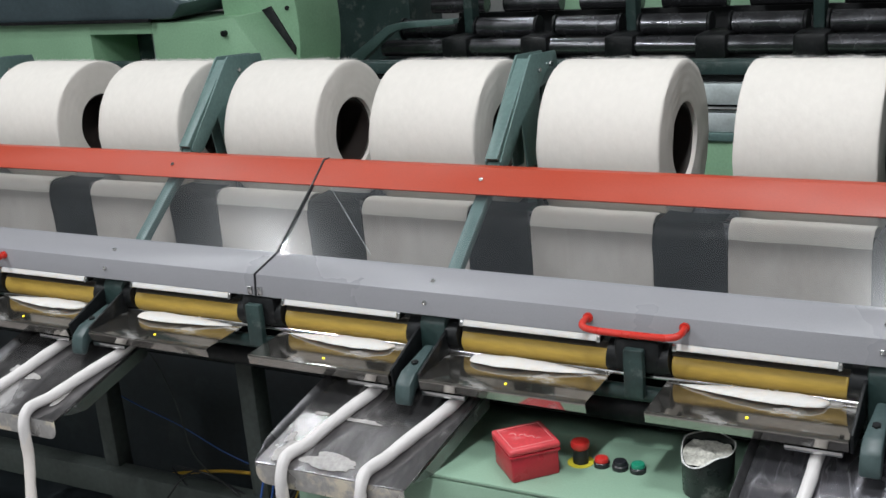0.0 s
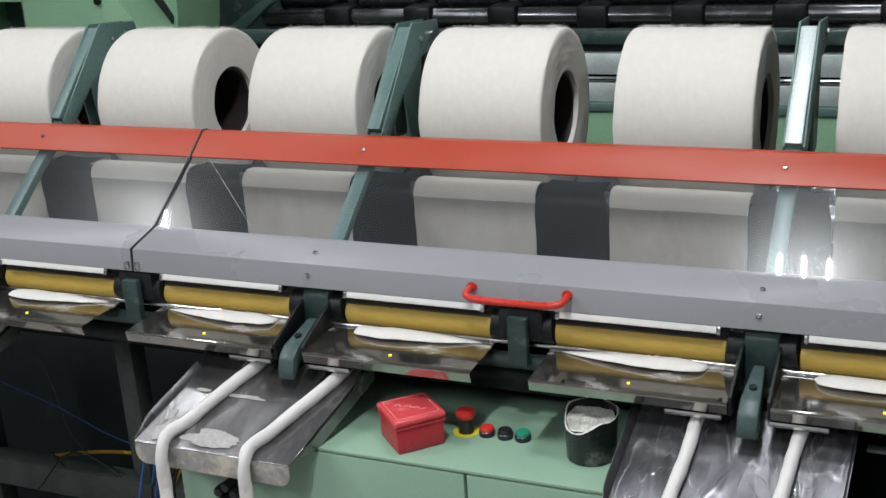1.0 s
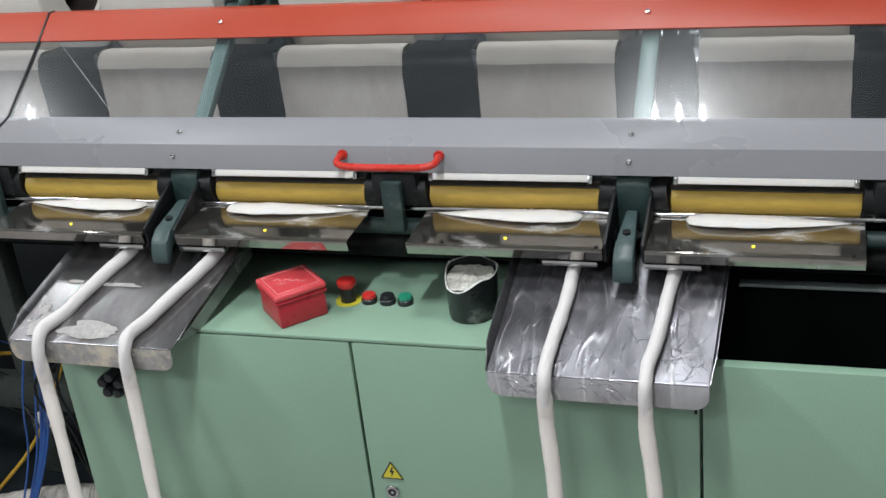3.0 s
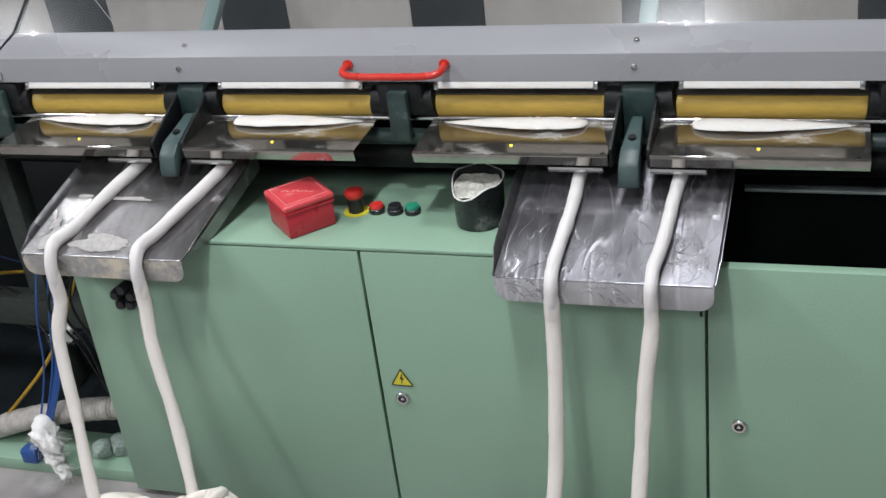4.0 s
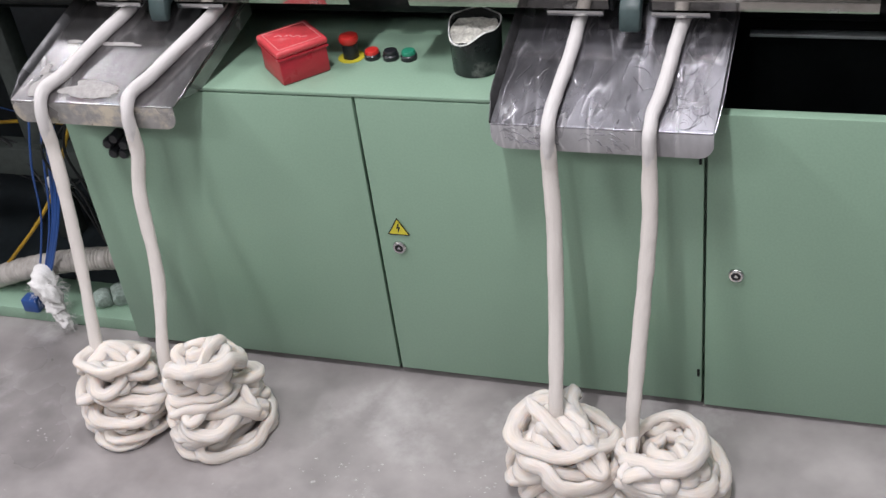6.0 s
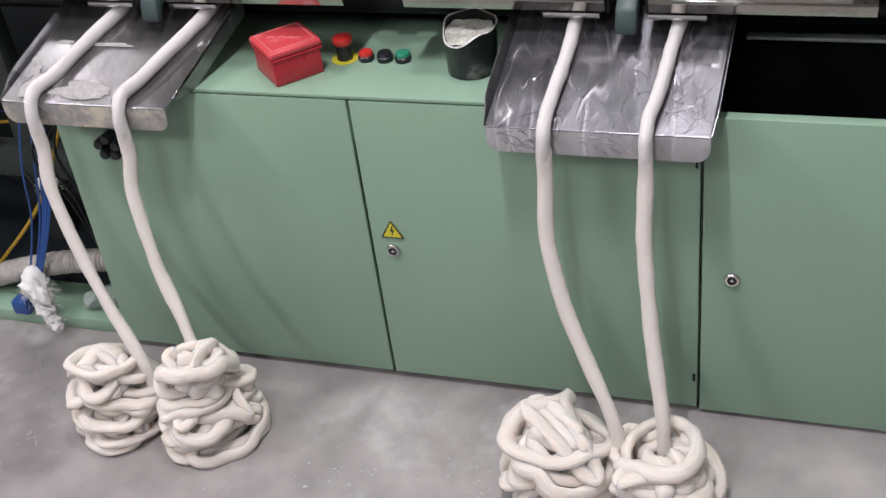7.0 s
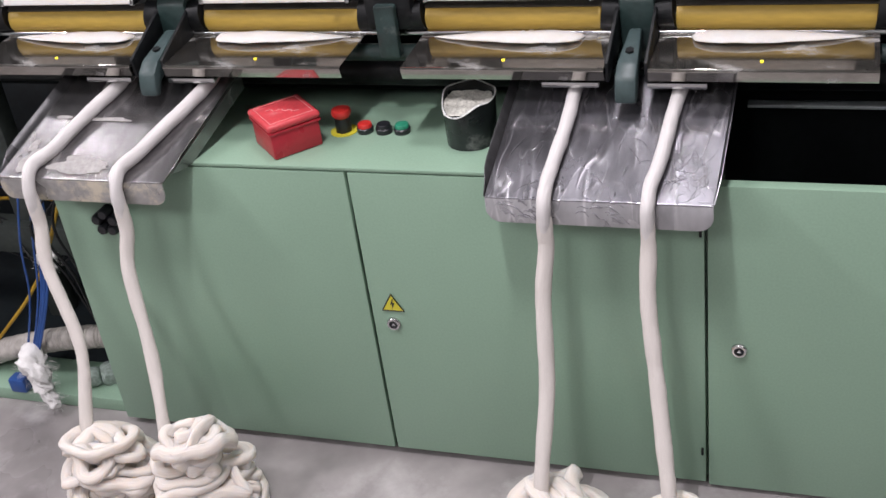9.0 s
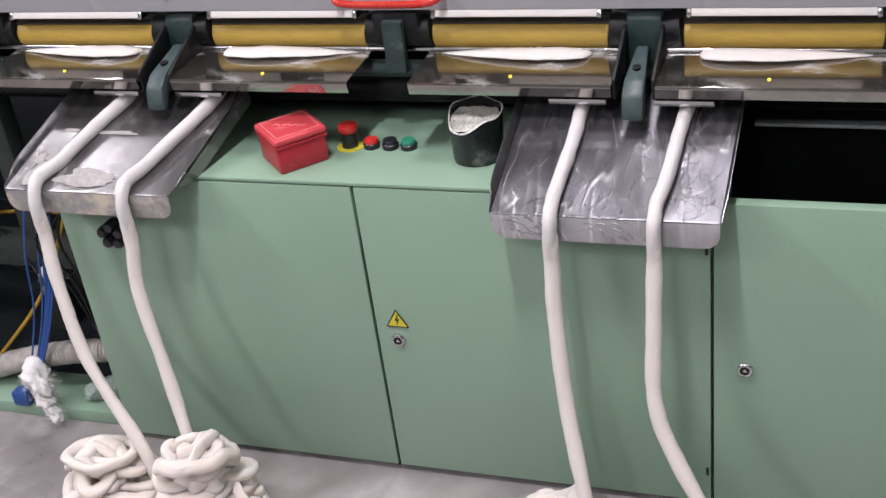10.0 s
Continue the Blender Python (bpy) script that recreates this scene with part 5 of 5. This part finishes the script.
part("teal_rail", box(-2.9, 2.4, 1.59, 1.66, 1.035, 1.061, 0.003), TEAL_LIGHT, fr)
part("green_panel", box(-2.9, 2.4, 1.60, 1.66, 0.0, 1.034, 0.003), GREEN_OLD, fr, "green painted panel")

# the next combing machine, with empty lap rollers
nm = thing("far_combing_machine", "second combing machine with empty black lap rollers", "machine")
part("front_panel", box(-2.3, 4.2, 3.30, 3.34, 0.0, 0.99, 0.004), GREEN_OLD, nm)
part("front_roller", rod((-2.45, 3.40, 1.055), (4.2, 3.40, 1.055), 0.042, 28), ROLLER_DARK, nm)
part("bed", box(-2.45, 4.2, 3.36, 3.75, 0.95, 1.005), BLACK, nm)
part("back_panel", box(-2.3, 4.2, 3.95, 3.99, 0.0, 1.16, 0.004), BLACK, nm)
part("back_rail", rod((-2.45, 3.80, 1.275), (4.2, 3.80, 1.275), 0.014, 14), CHROME, nm)
part("side_plate", prism([(-2.80, 0.90), (-2.654, 0.999), (-2.373, 1.180), (-2.288, 1.195), (-1.99, 1.205), (-1.99, 1.180), (-2.292, 1.163), (-2.361, 1.138), (-2.548, 0.998), (-2.66, 0.90)], 3.31, 3.37, 0.003, "y"), TEAL_LIGHT, nm, "slanted grey-green side plate")
for k in range(15):
    x = -2.225 + 0.43 * k
    r = part("lap_support_roller", add_lathe(bmesh.new(), [(0.0, -0.16), (0.045, -0.16), (0.050, -0.155), (0.050, 0.155), (0.045, 0.16), (0.0, 0.16)], 24, pose(x, 3.52, 1.135, 0, 90)), ROLLER_DARK, nm)
    for sgn in (-1, 1):
        part("flange", rod((x + sgn * 0.162, 3.52, 1.135), (x + sgn * 0.172, 3.52, 1.135), 0.056, 24), BLACK, r)
    part("bearing_block", box(x + 0.140, x + 0.286, 3.335, 3.56, 0.985, 1.112, 0.022), BLACK, nm)
    part("back_roller", rod((x - 0.16, 3.84, 1.215), (x + 0.16, 3.84, 1.215), 0.042, 24), ROLLER_DARK, nm)
    if k % 2 == 1:
        part("upright", box(x - 0.235, x - 0.185, 3.50, 3.58, 1.00, 1.60, 0.006), TEAL, nm)
for x0, x1 in ((-2.0, -0.62), (-0.55, 3.6)):
    dc = thing("drum_cover", "rounded green sheet-metal drum cover", "machine cover", group="drum covers")
    part("shell", prism([(4.35, 0.0), (4.35, 1.12), (4.40, 1.19), (4.50, 1.225), (4.9, 1.225), (4.9, 0.0)], x0, x1, 0.02), GREEN_OLD, dc)
    part("cloth_roll", rod((x0 + 0.05, 4.55, 1.275), (x1 - 0.05, 4.55, 1.275), 0.05, 24), COTTON, dc, "pale cotton roll")

# drive end of the neighbouring machine
de = thing("drive_housing", "green drive housing with a slate lid and a rounded end", "machine")
bm = bmesh.new()
add_prism(bm, [(-5.2, 0.5), (-5.2, 1.362), (-3.29, 1.358), (-3.29, 0.5)], 2.20, 2.60, 0.004, "y")
add_prism(bm, [(-2.913, 0.5), (-2.913, 1.357), (-2.58, 1.355), (-2.45, 1.370), (-2.28, 1.15), (-2.28, 0.5)], 2.20, 2.60, 0.004, "y")
add_box(bm, -3.29, -2.913, 2.20, 2.60, 0.5, 1.13)
add_box(bm, -3.29, -2.913, 2.20, 2.60, 1.308, 1.357)
part("body", bm, GREEN_OLD, de)
part("recess", box(-3.29, -2.913, 2.50, 2.54, 1.13, 1.308), TEAL, de, "dark recess")
part("recess_post", rod((-3.06, 2.38, 1.13), (-3.06, 2.38, 1.308), 0.018, 12), GALV, de)
part("lid", prism([(-5.2, 1.372), (-5.2, 1.62), (-2.95, 1.56), (-2.69, 1.44), (-2.76, 1.372)], 2.16, 2.62, 0.02, "y"), SLATE, de, "dark slate-blue lid")
part("lid_seam", box(-5.2, -2.88, 2.150, 2.17, 1.364, 1.378), BLACK, de)
part("plug", rod((-2.50, 2.18, 1.305), (-2.50, 2.205, 1.305), 0.013, 12), BLACK, de)
arc = [(-2.66, 0.9)] + [(-2.66 + 0.39 * math.cos(radians(a)), 1.30 + 0.58 * math.sin(radians(a))) for a in range(-40, 100, 8)]
part("end_cover", prism(arc, 2.42, 2.75, 0.01, "y"), GREEN_OLD, de, "rounded green end cover")
part("slot", prism([(-2.455, 1.375), (-2.405, 1.39), (-2.295, 1.21), (-2.305, 1.155)], 2.41, 2.425, 0.002, "y"), BLACK, de)
for a, b in ((-2.42, 1.49), (-2.38, 1.44), (-2.47, 1.47), (-2.32, 1.38), (-2.44, 1.43)):
    part("vent_hole", rod((a, 2.412, b), (a, 2.425, b), 0.010, 12), BLACK, de)
part("column", box(-3.60, -2.815, 4.30, 4.70, 0.0, 2.2, 0.01), TEAL, de, "dark slate column")
part("base", box(-5.2, -1.7, 2.25, 2.59, 0.0, 0.499), GREEN_OLD, de)


def motions():
    for pieces, top, end_y, rows in STRANDS:
        keyed = [[] for _ in pieces]
        for t, *shape in rows:
            for k, m in enumerate(hang(top, end_y, *shape)):
                keyed[k].append((t, m))
        for o, r in zip(pieces, keyed):
            walk(o, r)
    # the laps unwind very slowly
    for ob in LAPS:
        x, y, z = ob.location
        walk(ob, [(t, pose(x, y, z, 1.1 * t)) for t in (0, 5, 10)])


motions()
